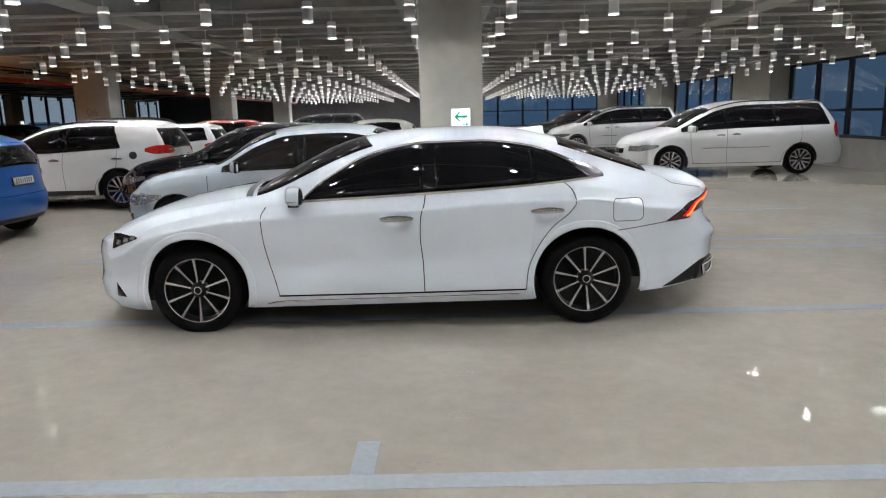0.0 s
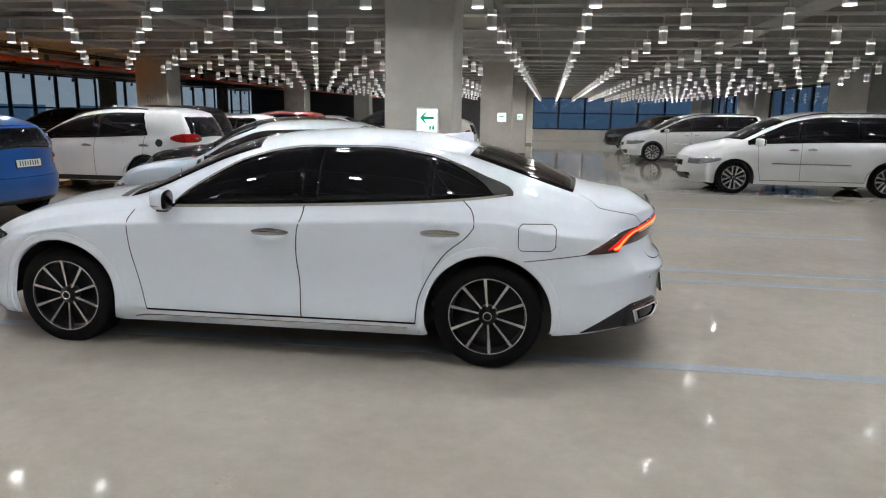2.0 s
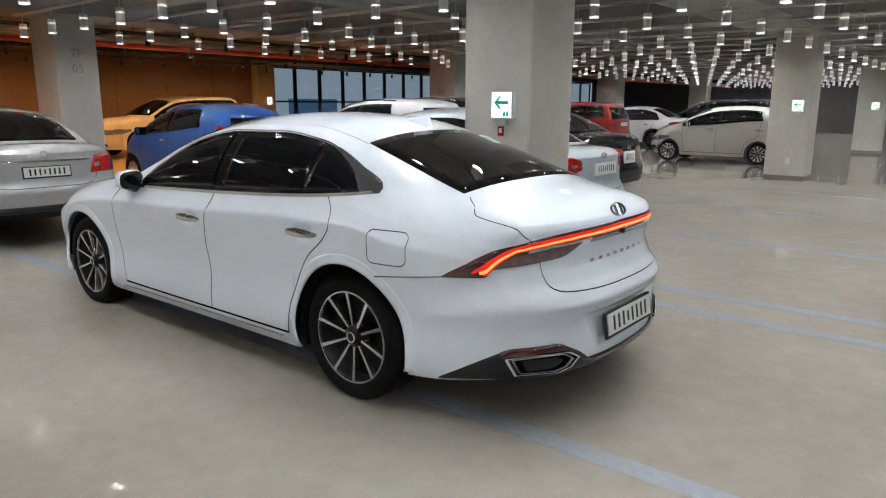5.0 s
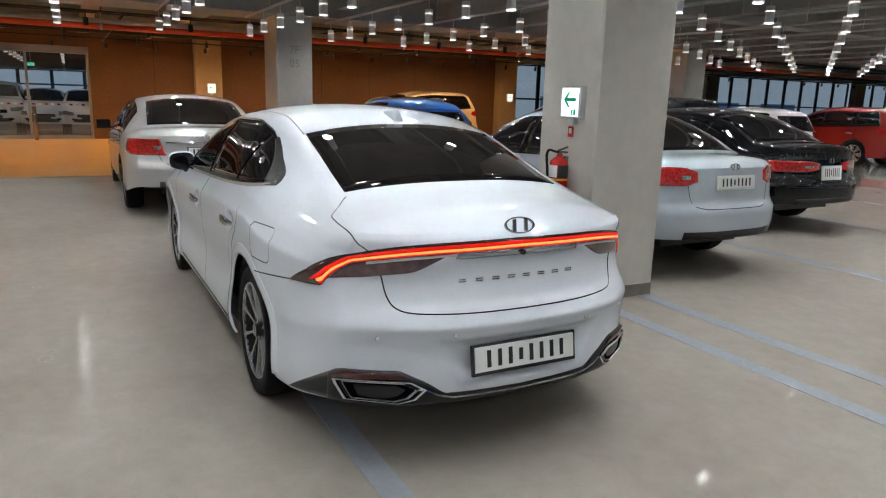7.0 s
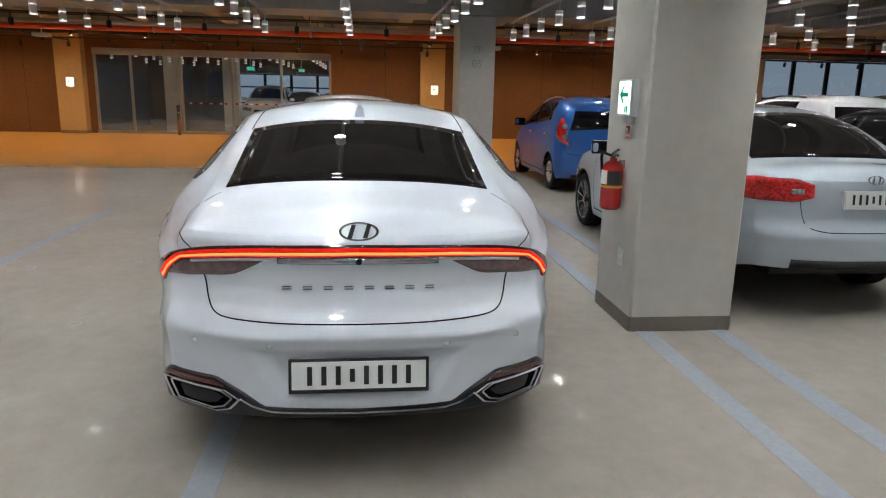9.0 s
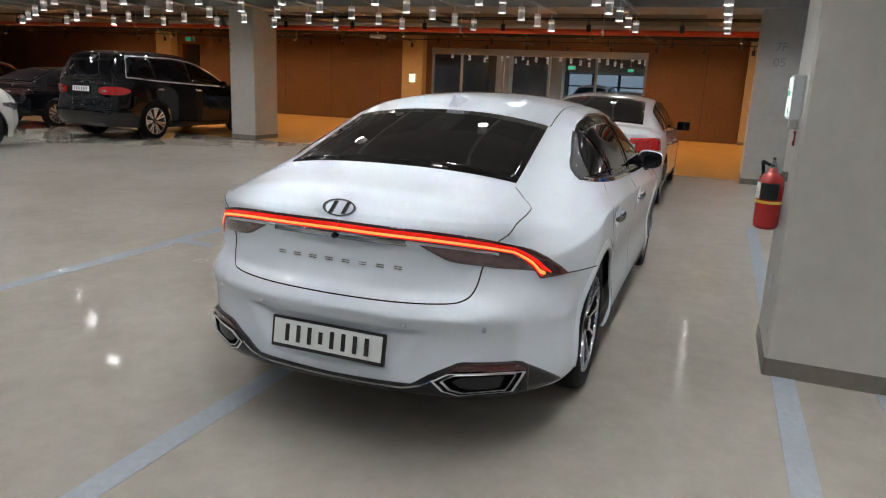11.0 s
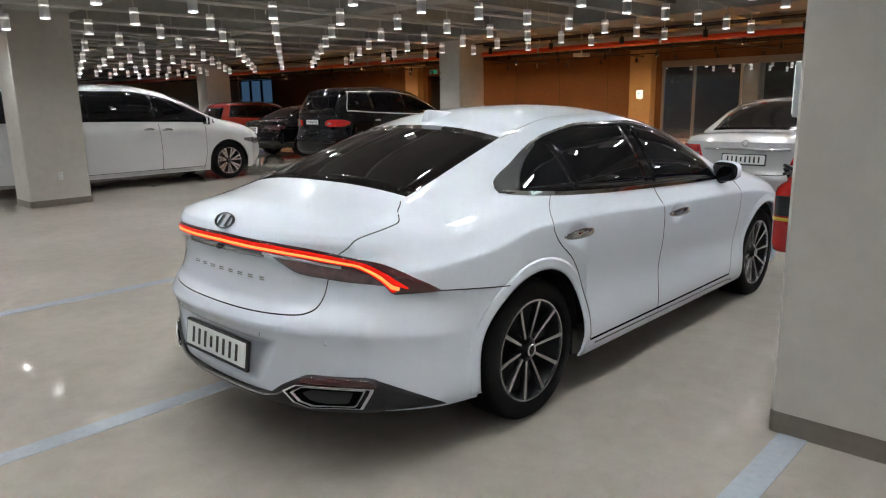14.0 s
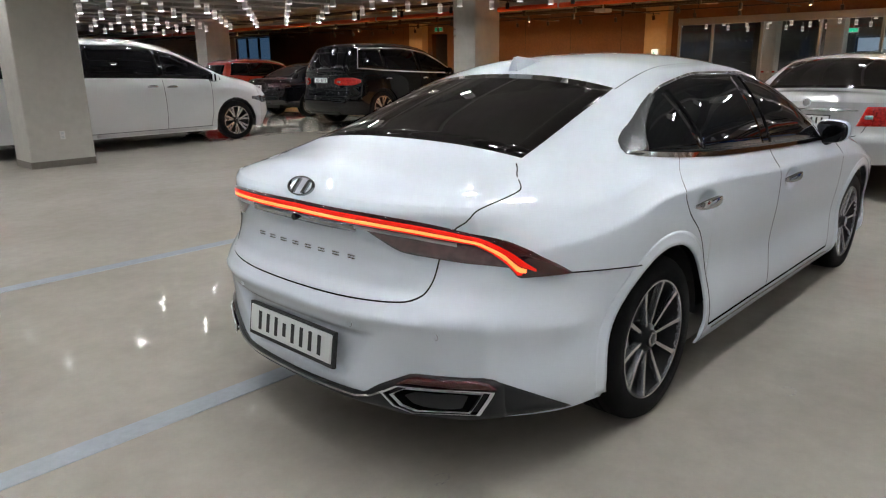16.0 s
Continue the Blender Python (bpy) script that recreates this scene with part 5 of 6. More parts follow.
wall("wall_south", (XW, XE, YS - T, YS, 0, ZC - 0.004), M["render_wall"], "plain grey end wall")


# ---------------------------------------------------------------- signs and fittings
def arrow_sign(x, y, z, turn, w=0.25, h=0.3, d=0.09):
    """A lit box sign with a green arrow; its face looks along -y before the turn."""
    root = new("exit_sign")
    root.matrix_basis = pose(x, y, z, 0, 0, turn)
    tagged(root, "lit white box sign with a green arrow", "sign", "arrow signs")
    part("case", boxes((-w / 2, w / 2, -d, 0, -h / 2, h / 2), bevel=0.008), M["sign_case"], root)
    part("face", boxes((-w / 2 + 0.015, w / 2 - 0.015, -d - 0.004, -d + 0.002, -h / 2 + 0.015, h / 2 - 0.015)), M["sign_face"], root)
    q = -d - 0.006
    v = [(-0.075, q, 0.02), (-0.02, q, 0.075), (0.005, q, 0.075), (-0.032, q, 0.034), (0.07, q, 0.034), (0.07, q, 0.006), (-0.032, q, 0.006), (0.005, q, -0.035), (-0.02, q, -0.035)]
    v2 = [(p[0], q + 0.003, p[2]) for p in v]
    m = len(v)
    solid("arrow", v + v2, [tuple(range(m))] + [(k, (k + 1) % m, m + (k + 1) % m, m + k) for k in range(m)], M["sign_green"], root)
    part("runner_mark", boxes((0.02, 0.04, q, q + 0.003, -0.095, -0.055), (0.05, 0.075, q, q + 0.003, -0.095, -0.05)), M["sign_green"], root)
    part("foot_bracket", boxes((-0.035, 0.035, -d * 0.8, 0, -h / 2 - 0.05, -h / 2 - 0.001), bevel=0.006), M["sign_case"], root)
    return root


for y in PY[2:5]:
    arrow_sign(-0.85, y - (0.405 if y < 5 else 0.34), 1.515, 0, 0.225, 0.235, 0.06)
for y in (2.35, 13.6, 25.0, -9.1):
    s = arrow_sign(XW + 0.375, y + 0.05, 1.6, 90)
ex = new("exit_sign")
ex.matrix_basis = pose(XW, -19.3, 2.78, 0, 0, 90)
tagged(ex, "small lit green exit sign over the doorway", "sign")
part("case", boxes((-0.22, 0.22, -0.06, 0, -0.09, 0.09), bevel=0.005), M["sign_case"], ex)
part("face", boxes((-0.2, 0.2, -0.064, -0.058, -0.07, 0.07)), M["sign_green"], ex)


def extinguisher(x, y, z):
    root = new("fire_extinguisher")
    root.location, root.scale = (x, y, z), (1.0, 0.9, 0.77)
    tagged(root, "red fire extinguisher hung on the pillar", "fire extinguisher")
    v, f = lathe([(0.001, 0.0), (0.06, 0.002), (0.075, 0.02), (0.078, 0.05), (0.078, 0.34), (0.07, 0.385), (0.045, 0.415), (0.026, 0.425), (0.026, 0.45), (0.001, 0.452)], 28, "z")
    solid("cylinder", v, f, M["red_gloss"], root, True)
    v, f = lathe([(0.0792, 0.195), (0.0797, 0.197), (0.0797, 0.213), (0.0792, 0.215)], 28, "z")
    solid("yellow_band", v, f, M["yellow"], root, True)
    a = [radians(q) for q in range(-150, -49, 10)]
    v = [(0.0796 * math.cos(t), 0.0796 * math.sin(t), zz) for zz in (0.225, 0.345) for t in a]
    solid("label", v, [(k, k + 1, len(a) + k + 1, len(a) + k) for k in range(len(a) - 1)], M["paper"], root, True)
    a = [radians(q) for q in range(-45, 41, 10)]
    v = [(0.0796 * math.cos(t), 0.0796 * math.sin(t), zz) for zz in (0.225, 0.345) for t in a]
    solid("dark_label", v, [(k, k + 1, len(a) + k + 1, len(a) + k) for k in range(len(a) - 1)], M["grey_trim"], root, True)
    bm = bmesh.new()
    tube(bm, (0, 0, 0.45), (0, 0, 0.485), 0.018, 12)
    part("valve", bm, M["steel"], root)
    bm = bmesh.new()
    tube(bm, (-0.02, 0, 0.485), (0.10, -0.01, 0.53), 0.010, 8)
    tube(bm, (-0.02, 0, 0.475), (0.10, -0.01, 0.48), 0.010, 8)
    part("lever", bm, M["black_metal"], root)
    cu = [Vector(p) for p in spread([(0.0, -0.02, 0.47), (-0.06, -0.06, 0.49), (-0.105, -0.05, 0.42), (-0.10, -0.03, 0.2), (-0.09, -0.02, 0.08)], 16)]
    solid("hose", *sweep(cu, 0.012), M["rubber"], root, True)
    part("bracket", boxes((-0.012, 0.012, 0.05, 0.086, 0.36, 0.43)), M["steel"], root)


extinguisher(-0.91, 1.685, 0.775)
ho = part("red_notice", boxes((-0.92, -0.86, 1.757, 1.764, 1.255, 1.335)), M["red_gloss"])
tagged(ho, "small red notice on the pillar", "notice")
part("notice_mark", boxes((-0.905, -0.875, 1.7535, 1.7567, 1.28, 1.32)), M["paper"], ho)


def outlet(x, y, z, turn):
    root = new("wall_socket")
    root.matrix_basis = pose(x, y, z, 0, 0, turn)
    tagged(root, "white wall socket on a pillar", "socket", "wall sockets")
    part("plate", boxes((-0.035, 0.035, -0.012, 0, -0.06, 0.06), bevel=0.004), M["paper"], root)
    for zz in (-0.028, 0.028):
        part("socket_hole", boxes((-0.02, 0.02, -0.014, -0.0115, zz - 0.018, zz + 0.018)), M["sign_case"], root)


outlet(-0.84, 1.765, 0.46, 0)
outlet(-1.2, -9.45 + 0.34, 0.46, 180)
outlet(-0.95, 12.68 - 0.34, 0.4, 0)


M["stencil"] = material("stencil_paint", (0.33, 0.325, 0.30), rough=0.7, grain=0.1, grain_scale=30)


def stencil(text, x, y, z, turn, size=0.3):
    cu = bpy.data.curves.new("stencil", "FONT")
    cu.body, cu.size, cu.extrude = text, size, 0.001
    cu.materials.append(M["stencil"])
    ob = new("stencil_number", cu)
    ob.matrix_basis = pose(x, y, z, 90, 0, turn)
    tagged(ob, "faint grey stencilled bay number on the pillar", "stencil", "pillar numbers")


stencil("06", PX[0] - 0.17, PY[3] - 0.342, 1.75, 0)
stencil("07", PX[0] - 0.17, PY[4] - 0.342, 1.75, 0)
stencil("7F", PX[0] + 0.452, PY[2] - 0.1, 2.25, 90, 0.2)
stencil("05", PX[0] + 0.452, PY[2] - 0.1, 2.0, 90, 0.2)
stencil("04", PX[0] + 0.1, PY[1] + 0.342, 2.0, 180, 0.26)

# ceiling sensor on a pole near the pillars
for x, y in ((-12.0, -6.5), (-12.0, 2.9)):
    root = new("projector_mount")
    root.location = (x, y, 2.5)
    tagged(root, "small pale device on a ceiling mount", "device", "ceiling devices")
    part("device", boxes((-0.15, 0.15, -0.14, 0.14, -0.04, 0.04), bevel=0.015), M["sign_case"], root)
    bm = bmesh.new()
    tube(bm, (0, 0, 0.04), (0, 0, ZC - 2.5), 0.015, 8)
    part("mount", bm, M["conduit"], root)

# small worn rings and scuffs on the floor
M["scuff"] = material("floor_scuff", (0.20, 0.18, 0.155), rough=0.5, grain=0.3, grain_scale=60)
rnd = random.Random(4)
for x, y, r in ((-2.42, -2.78, 0.05), (-0.96, -2.44, 0.05), (-0.94, -1.85, 0.04), (-1.14, -2.98, 0.045), (-2.6, -1.95, 0.03), (0.92, -0.52, 0.03), (0.91, 0.55, 0.03), (-0.6, 1.24, 0.035), (2.2, -2.1, 0.03), (2.9, 0.9, 0.03)):
    n, v = 18, []
    gap = rnd.uniform(0.55, 0.95)
    for k in range(n + 1):
        a = 2 * math.pi * gap * k / n + 6.28 * rnd.random() * (k == 0)
        for q in (1.0, rnd.uniform(0.72, 0.86)):
            v.append((x + r * 1.5 * q * math.cos(a), y + r * q * math.sin(a), 0.0035))
    ob = solid("floor_scuff", v, [(2 * k, 2 * k + 1, 2 * k + 3, 2 * k + 2) for k in range(n)], M["scuff"])
    tagged(ob, "small worn ring-shaped scuff on the floor", "scuff", "floor scuffs", "structure")


# ---------------------------------------------------------------- pendant lamps
def lamp_parts():
    """Open can with a deep bright disc behind a dark baffle, a bright reflector ring just inside the mouth, and a glowing rim."""
    body = lathe([(0.001, 0.20), (0.05, 0.20), (0.052, 0.185), (0.053, 0.018)], 14, "z")
    rim = lathe([(0.053, 0.0179), (0.0535, 0.001), (0.0528, 0.0), (0.0520, 0.015)], 14, "z")
    ring = lathe([(0.0520, 0.015), (0.0380, 0.016)], 14, "z")
    baffle = lathe([(0.0379, 0.0161), (0.034, 0.0865)], 14, "z")
    disc = ([(0.031 * math.cos(2 * math.pi * k / 14), 0.031 * math.sin(2 * math.pi * k / 14), 0.085) for k in range(14)], [tuple(range(13, -1, -1))])
    upper = lathe([(0.0535, 0.146), (0.0540, 0.144), (0.0540, 0.138), (0.0535, 0.136)], 14, "z")
    stem = joined([tube_data((0, 0, 0.2), (0, 0, 0.335), 0.008, 6), tube_data((-0.03, 0, 0.335), (0.03, 0, 0.335), 0.02, 8)])
    return {"body": (body, "lamp_body", True), "rim": (rim, "lamp_rim", True), "ring": (ring, "lamp_ring", False), "baffle": (baffle, "black_metal", True),
            "disc": (disc, "lamp_disc", False), "slot": (upper, "lamp_slot", True), "stem": (stem, "conduit", False)}


LAMP = lamp_parts()
lamp_meshes = {"lamp_" + key: mesh_from("lamp_" + key, *data, M[mat], sm) for key, (data, mat, sm) in LAMP.items()}
far_chunks = {key: [] for key in LAMP}
near_lamps = 0
for i in range(-9, 9):
    for j in range(-16, 27):
        x, y = lamp_x(i), lamp_y(j)
        if any(abs(x - px) < 0.5 and abs(y - py) < 0.53 for px in PX for py in PY):
            continue
        if -8 <= j <= 7 and near_lamps < 290:
            near_lamps += 1
            root = new("pendant_lamp")
            root.location = (x, y, LAMP_Z)
            tagged(root, "small white cylindrical pendant lamp, lit", "lamp", "pendant lamps of the hall")
            for nm, me in lamp_meshes.items():
                c = new(nm, me)
                c.parent = root
        else:
            for key, ((v, f), mat, sm) in LAMP.items():
                far_chunks[key].append(([Vector(p) + Vector((x, y, LAMP_Z)) for p in v], f))
for i in range(5):
    for j in range(-7, 5):
        for key, ((v, f), mat, sm) in LAMP.items():
            far_chunks[key].append(([Vector(p) + Vector((XW - 1.6 - 2.1 * i, lamp_y(j), LAMP_Z)) for p in v], f))
far = new("far_pendant_lamps")
tagged(far, "rows of small white pendant lamps, lit", "lamps", kind="stuff")
for key, (data, mat, sm) in LAMP.items():
    solid("lamp_" + key, *joined(far_chunks[key]), M[mat], far)
# conduit rails that carry the lamps
for j in range(-16, 27):
    bm = bmesh.new()
    tube(bm, (lamp_x(-9) - 0.3, lamp_y(j), LAMP_Z + 0.345), (lamp_x(8) + 0.3, lamp_y(j), LAMP_Z + 0.345), 0.022, 8)
    ob = part("lamp_rail", bm, M["conduit"], smooth=True)
    tagged(ob, "white conduit rail that carries pendant lamps", "rail", "lamp rails")
    for i in range(-8, 9, 4):
        bm = bmesh.new()
        tube(bm, (lamp_x(i) + 0.4, lamp_y(j), LAMP_Z + 0.36), (lamp_x(i) + 0.4, lamp_y(j), ZC), 0.006, 6)
        part("hanger", bm, M["conduit"], ob)


# ---------------------------------------------------------------- parked cars
def sedan_shell(length=4.5, width=1.78, height=1.48, radius=0.32):
    fx, fy, fz = length / 4.6, width / 1.8, height / 1.47
    return Shell(2.7, radius,
                 top=[(-3.55, 0.64), (-3.42, 0.77), (-3.0, 0.91), (-2.55, 0.98), (-2.32, 1.01), (-1.75, 1.34), (-1.3, 1.45), (-0.8, 1.475), (-0.35, 1.45), (-0.05, 1.37), (0.42, 1.12), (0.52, 1.085), (0.85, 1.075), (0.98, 1.05), (1.05, 0.985)],
                 rail=[(-3.55, 0.6, 0.64), (-3.2, 0.7, 0.82), (-2.6, 0.76, 0.94), (-2.2, 0.765, 0.985), (-1.65, 0.67, 1.26), (-1.25, 0.63, 1.375), (-0.6, 0.615, 1.395), (-0.15, 0.62, 1.32), (0.2, 0.65, 1.19), (0.48, 0.685, 1.06), (0.9, 0.70, 1.025), (1.05, 0.69, 0.985)],
                 belt=[(-3.55, 0.56), (-3.2, 0.73), (-2.6, 0.885), (-1.2, 0.94), (0.1, 0.985), (0.6, 0.97), (1.05, 0.90)],
                 width=[(-3.55, 0.68), (-3.3, 0.82), (-2.9, 0.885), (-2.2, 0.9), (0, 0.9), (0.5, 0.88), (0.85, 0.83), (1.05, 0.76)],
                 rear=[(0.2, -0.14), (0.32, -0.02), (0.5, 0.03), (0.62, 0.03), (0.68, -0.02), (0.9, -0.045), (1.1, -0.08)],
                 front=[(0.2, -0.08), (0.35, 0.02), (0.55, 0.02), (0.7, -0.05)], bow_r=0.2, bow_f=0.3, sill=0.2, lift=0.18, fx=fx, fy=fy, fz=fz)


def hatch_shell(length=3.62, width=1.6, height=1.5, radius=0.285):
    fx, fy, fz = length / 3.62, width / 1.6, height / 1.5
    return Shell(2.38, radius,
                 top=[(-3.05, 0.68), (-2.93, 0.82), (-2.6, 0.97), (-2.25, 1.06), (-1.65, 1.36), (-1.25, 1.47), (-0.6, 1.505), (0.05, 1.455), (0.36, 1.385), (0.56, 1.31)],
                 rail=[(-3.05, 0.5, 0.68), (-2.7, 0.62, 0.86), (-2.2, 0.69, 1.0), (-1.6, 0.6, 1.27), (-1.2, 0.57, 1.38), (-0.5, 0.56, 1.43), (0.1, 0.54, 1.385), (0.56, 0.5, 1.30)],
                 belt=[(-3.05, 0.6), (-2.7, 0.75), (-2.2, 0.92), (-1.2, 1.0), (-0.2, 1.10), (0.56, 1.13)],
                 width=[(-3.05, 0.6), (-2.85, 0.73), (-2.5, 0.79), (0, 0.8), (0.3, 0.785), (0.56, 0.72)],
                 rear=[(0.2, -0.06), (0.35, 0.03), (0.55, 0.05), (0.7, 0.0), (1.0, -0.03), (1.42, -0.24)],
                 front=[(0.2, -0.06), (0.4, 0.02), (0.6, 0.0), (0.7, -0.04)], bow_r=0.14, bow_f=0.32, sill=0.19, end_r=0.75, fx=fx, fy=fy, fz=fz, tuck=0.93)


def suv_shell(length=4.6, width=1.87, height=1.69, radius=0.36):
    fx, fy, fz = length / 4.65, width / 1.9, height / 1.7
    return Shell(2.72, radius,
                 top=[(-3.65, 0.8), (-3.52, 0.95), (-3.1, 1.08), (-2.45, 1.15), (-1.85, 1.48), (-1.45, 1.61), (-0.8, 1.69), (0.2, 1.68), (0.75, 1.63), (1.0, 1.57)],
                 rail=[(-3.65, 0.64, 0.8), (-3.2, 0.74, 0.97), (-2.4, 0.8, 1.09), (-1.8, 0.7, 1.38), (-1.4, 0.665, 1.52), (-0.6, 0.66, 1.6), (0.3, 0.65, 1.6), (0.8, 0.61, 1.58), (1.0, 0.58, 1.57)],
                 belt=[(-3.65, 0.7), (-3.2, 0.86), (-2.4, 1.02), (-1.2, 1.07), (0, 1.13), (0.6, 1.17), (1.0, 1.15)],
                 width=[(-3.65, 0.7), (-3.4, 0.85), (-3.0, 0.93), (0, 0.95), (0.5, 0.93), (1.0, 0.82)],
                 rear=[(0.22, -0.1), (0.4, 0.03), (0.6, 0.05), (0.72, 0.0), (1.1, -0.06), (1.6, -0.34)],
                 front=[(0.22, -0.1), (0.45, 0.02), (0.7, 0.0), (0.8, -0.03)], bow_r=0.16, bow_f=0.34, sill=0.25, end_r=0.85, fx=fx, fy=fy, fz=fz, tuck=0.93)


def van_shell(length=5.13, width=1.98, height=1.78, radius=0.345):
    fx, fy, fz = length / 5.12, width / 1.98, height / 1.78
    return Shell(3.02, radius,
                 top=[(-4.02, 0.78), (-3.9, 0.92), (-3.45, 1.07), (-3.0, 1.17), (-2.35, 1.52), (-1.95, 1.67), (-1.2, 1.77), (0.2, 1.77), (0.85, 1.72), (1.1, 1.66)],
                 rail=[(-4.02, 0.66, 0.78), (-3.5, 0.76, 0.97), (-2.95, 0.84, 1.1), (-2.3, 0.77, 1.4), (-1.9, 0.72, 1.57), (-1.2, 0.7, 1.68), (0.3, 0.69, 1.69), (0.9, 0.66, 1.67), (1.1, 0.62, 1.66)],
                 belt=[(-4.02, 0.68), (-3.5, 0.86), (-2.95, 1.02), (-1.5, 1.1), (0.3, 1.14), (1.1, 1.15)],
                 width=[(-4.02, 0.72), (-3.8, 0.86), (-3.4, 0.96), (-2.5, 0.99), (0.3, 0.99), (0.8, 0.97), (1.1, 0.88)],
                 rear=[(0.22, -0.08), (0.4, 0.02), (0.6, 0.03), (0.75, -0.02), (1.1, -0.11), (1.7, -0.50)],
                 front=[(0.22, -0.1), (0.45, 0.02), (0.7, 0.0), (0.8, -0.03)], bow_r=0.15, bow_f=0.36, sill=0.22, end_r=1.15, fx=fx, fy=fy, fz=fz, tuck=0.94)


def parked(name, kind, mat, label, length, width, height, radius, style="plain", splits=None, tail="red_lens", chrome=False, rails=False, clad=False, plate_z=None, tails=None,
           group="parked cars", glass="glass", badge=False, block=False, end=None, cap=None, rounds=False, strip=0.0, seams=True, handle=None, mirror=None, wheel_w=0.21, mould=True):
    sh = {"sedan": sedan_shell, "hatch": hatch_shell, "suv": suv_shell, "van": van_shell}[kind](length, width, height, radius)
    car = car_root(name, sh, M[mat], label, "car" if kind != "van" else "van", group)
    fx = sh.wb / {"sedan": 2.7, "hatch": 2.38, "suv": 2.72, "van": 3.02}[kind]
    lo = lambda x: sh.belt(x) + 0.02
    hi = lambda x: sh.rail_z(x) - 0.045
    ends = {"sedan": (-2.1, 0.18), "hatch": (-2.02, 0.06), "suv": (-2.22, 0.62), "van": (-2.78, 0.78)}[kind]
    ends = (ends[0], end) if end is not None else ends
    cuts = splits or {"sedan": (-1.1, -0.22), "hatch": (-1.08,), "suv": (-1.15, -0.12), "van": (-1.72, -0.55)}[kind]
    xs = [ends[0] * fx] + [c * fx for c in cuts] + [ends[1] * fx]
    back = 0.32 if kind == "sedan" else 0.16
    tip = xs[-1]
    hi_r = lambda x: min(hi(x), lo(x) + max(0.0, (tip - x)) / back * 0.42 + 0.02)
    pane(sh, xs[0], xs[-1], lambda x: lo(x) - 0.012, lambda x: hi_r(x) + 0.012, car, M["gloss_black"], "window_surround", 30, 6, out=0.002)
    for k, (a, b) in enumerate(zip(xs, xs[1:])):
        pane(sh, a + (0.03 if k else 0.02), b - (0.03 if k < len(xs) - 2 else 0.02), lo, hi_r, car, M[glass], "side_window", 14, 6)
    if chrome:
        for sgn in (1, -1):
            pts = [sh.side(x, lo(x) - 0.015, 0.006, sgn) for x in np.linspace(xs[0], xs[-1], 30)] + [sh.side(x, hi_r(x) + 0.014, 0.006, sgn) for x in np.linspace(xs[-1] - 0.01, xs[0], 40)]
            solid("window_chrome", *strip_on(pts, 0.026, Vector((0, 1, 0.2))), M["bright_trim"], car, True)
    ws = {"sedan": ((-2.36, 0.7), (-1.52, 0.57)), "hatch": ((-2.25, 0.63), (-1.42, 0.5)), "suv": ((-2.45, 0.73), (-1.62, 0.6)), "van": ((-3.02, 0.77), (-2.12, 0.64))}[kind]
    fy = width / {"sedan": 1.8, "hatch": 1.6, "suv": 1.9, "van": 1.98}[kind]
    screen(sh, lambda u: (ws[0][0] * fx + 0.16 * u * u, ws[0][1] * fy), lambda u: (ws[1][0] * fx + 0.08 * u * u, ws[1][1] * fy), car, M[glass], "windscreen")
    fz = height / {"sedan": 1.47, "hatch": 1.5, "suv": 1.7, "van": 1.78}[kind]
    if kind == "sedan":
        screen(sh, lambda u: (0.46 * fx - 0.03 * u * u, 0.60 * fy), lambda u: (-0.17 * fx - 0.03 * u * u, 0.54 * fy), car, M[glass], "rear_window")
        z0, z1 = 0.80 * fz, 0.945 * fz
    else:
        zr0, zr1 = {"hatch": (1.0, 1.27), "suv": (1.12, 1.50), "van": (1.12, 1.58)}[kind]
        g = lambda u, v: sh.tail((2 * u - 1) * ({"hatch": 0.60, "suv": 0.68, "van": 0.74}[kind] - 0.1 * v) * fy, (zr0 + (zr1 - zr0) * v) * fz - 0.03 * (2 * u - 1) ** 2 * (1 - v), 0.006)
        solid("rear_window", *sheet(g, 18, 8, (-0.02, 0, 0)), M[glass], car, True)
        z0, z1 = {"hatch": (0.82, 1.10), "suv": (0.95, 1.12), "van": (0.85, 1.22)}[kind]
        z0, z1 = z0 * fz, z1 * fz
    if tails:
        z0, z1 = tails[0], tails[1]
    inner = tails[2] if tails else {"sedan": 0.46, "hatch": 0.56, "suv": 0.6, "van": 0.72}[kind] * fy
    reach = tails[3] if tails else {"sedan": 0.26, "hatch": 0.14, "suv": 0.2, "van": 0.1}[kind]
    for sgn in (1, -1):
        g = lambda u, v: (lambda p: Vector((p.x, sgn * p.y, p.z)))(sh.tail(inner + (sh.wr - inner) * u + (0.07 * v * (1 - u) if block else 0), z0 + (z1 - z0) * (0.5 + (v - 0.5) * (1 if block else 0.55 + 0.45 * min(1, 3 * u))) - (0.06 * (1 - u) if kind == "hatch" else 0), 0.007))
        tl = solid("tail_light", *sheet(g, 10, 5, (-0.02, 0, 0)), M[tail], car, True)
        xc = sh.tail(sh.wr, (z0 + z1) / 2).x
        h = lambda u, v: sh.side(xc + 0.006 - reach * u, z0 + (z1 - z0) * (0.5 + (v - 0.5) * (1 - (0.15 if block else 0.7) * u * u)) + (0.07 * u if kind == "hatch" else 0), 0.007, sgn)
        solid("tail_light_side", *sheet(h, 8, 5, (0, -sgn * 0.02, 0)), M[tail], tl, True)
        g = lambda u, v: (lambda p: Vector((p.x, sgn * p.y, p.z)))(sh.tail(inner + (sh.wr - inner) * (0.2 + 0.22 * u), z0 + (z1 - z0) * (0.36 + 0.2 * v), 0.0085))
        solid("reverse_lens", *sheet(g, 4, 2, (-0.004, 0, 0)), M["lens"], tl, True)
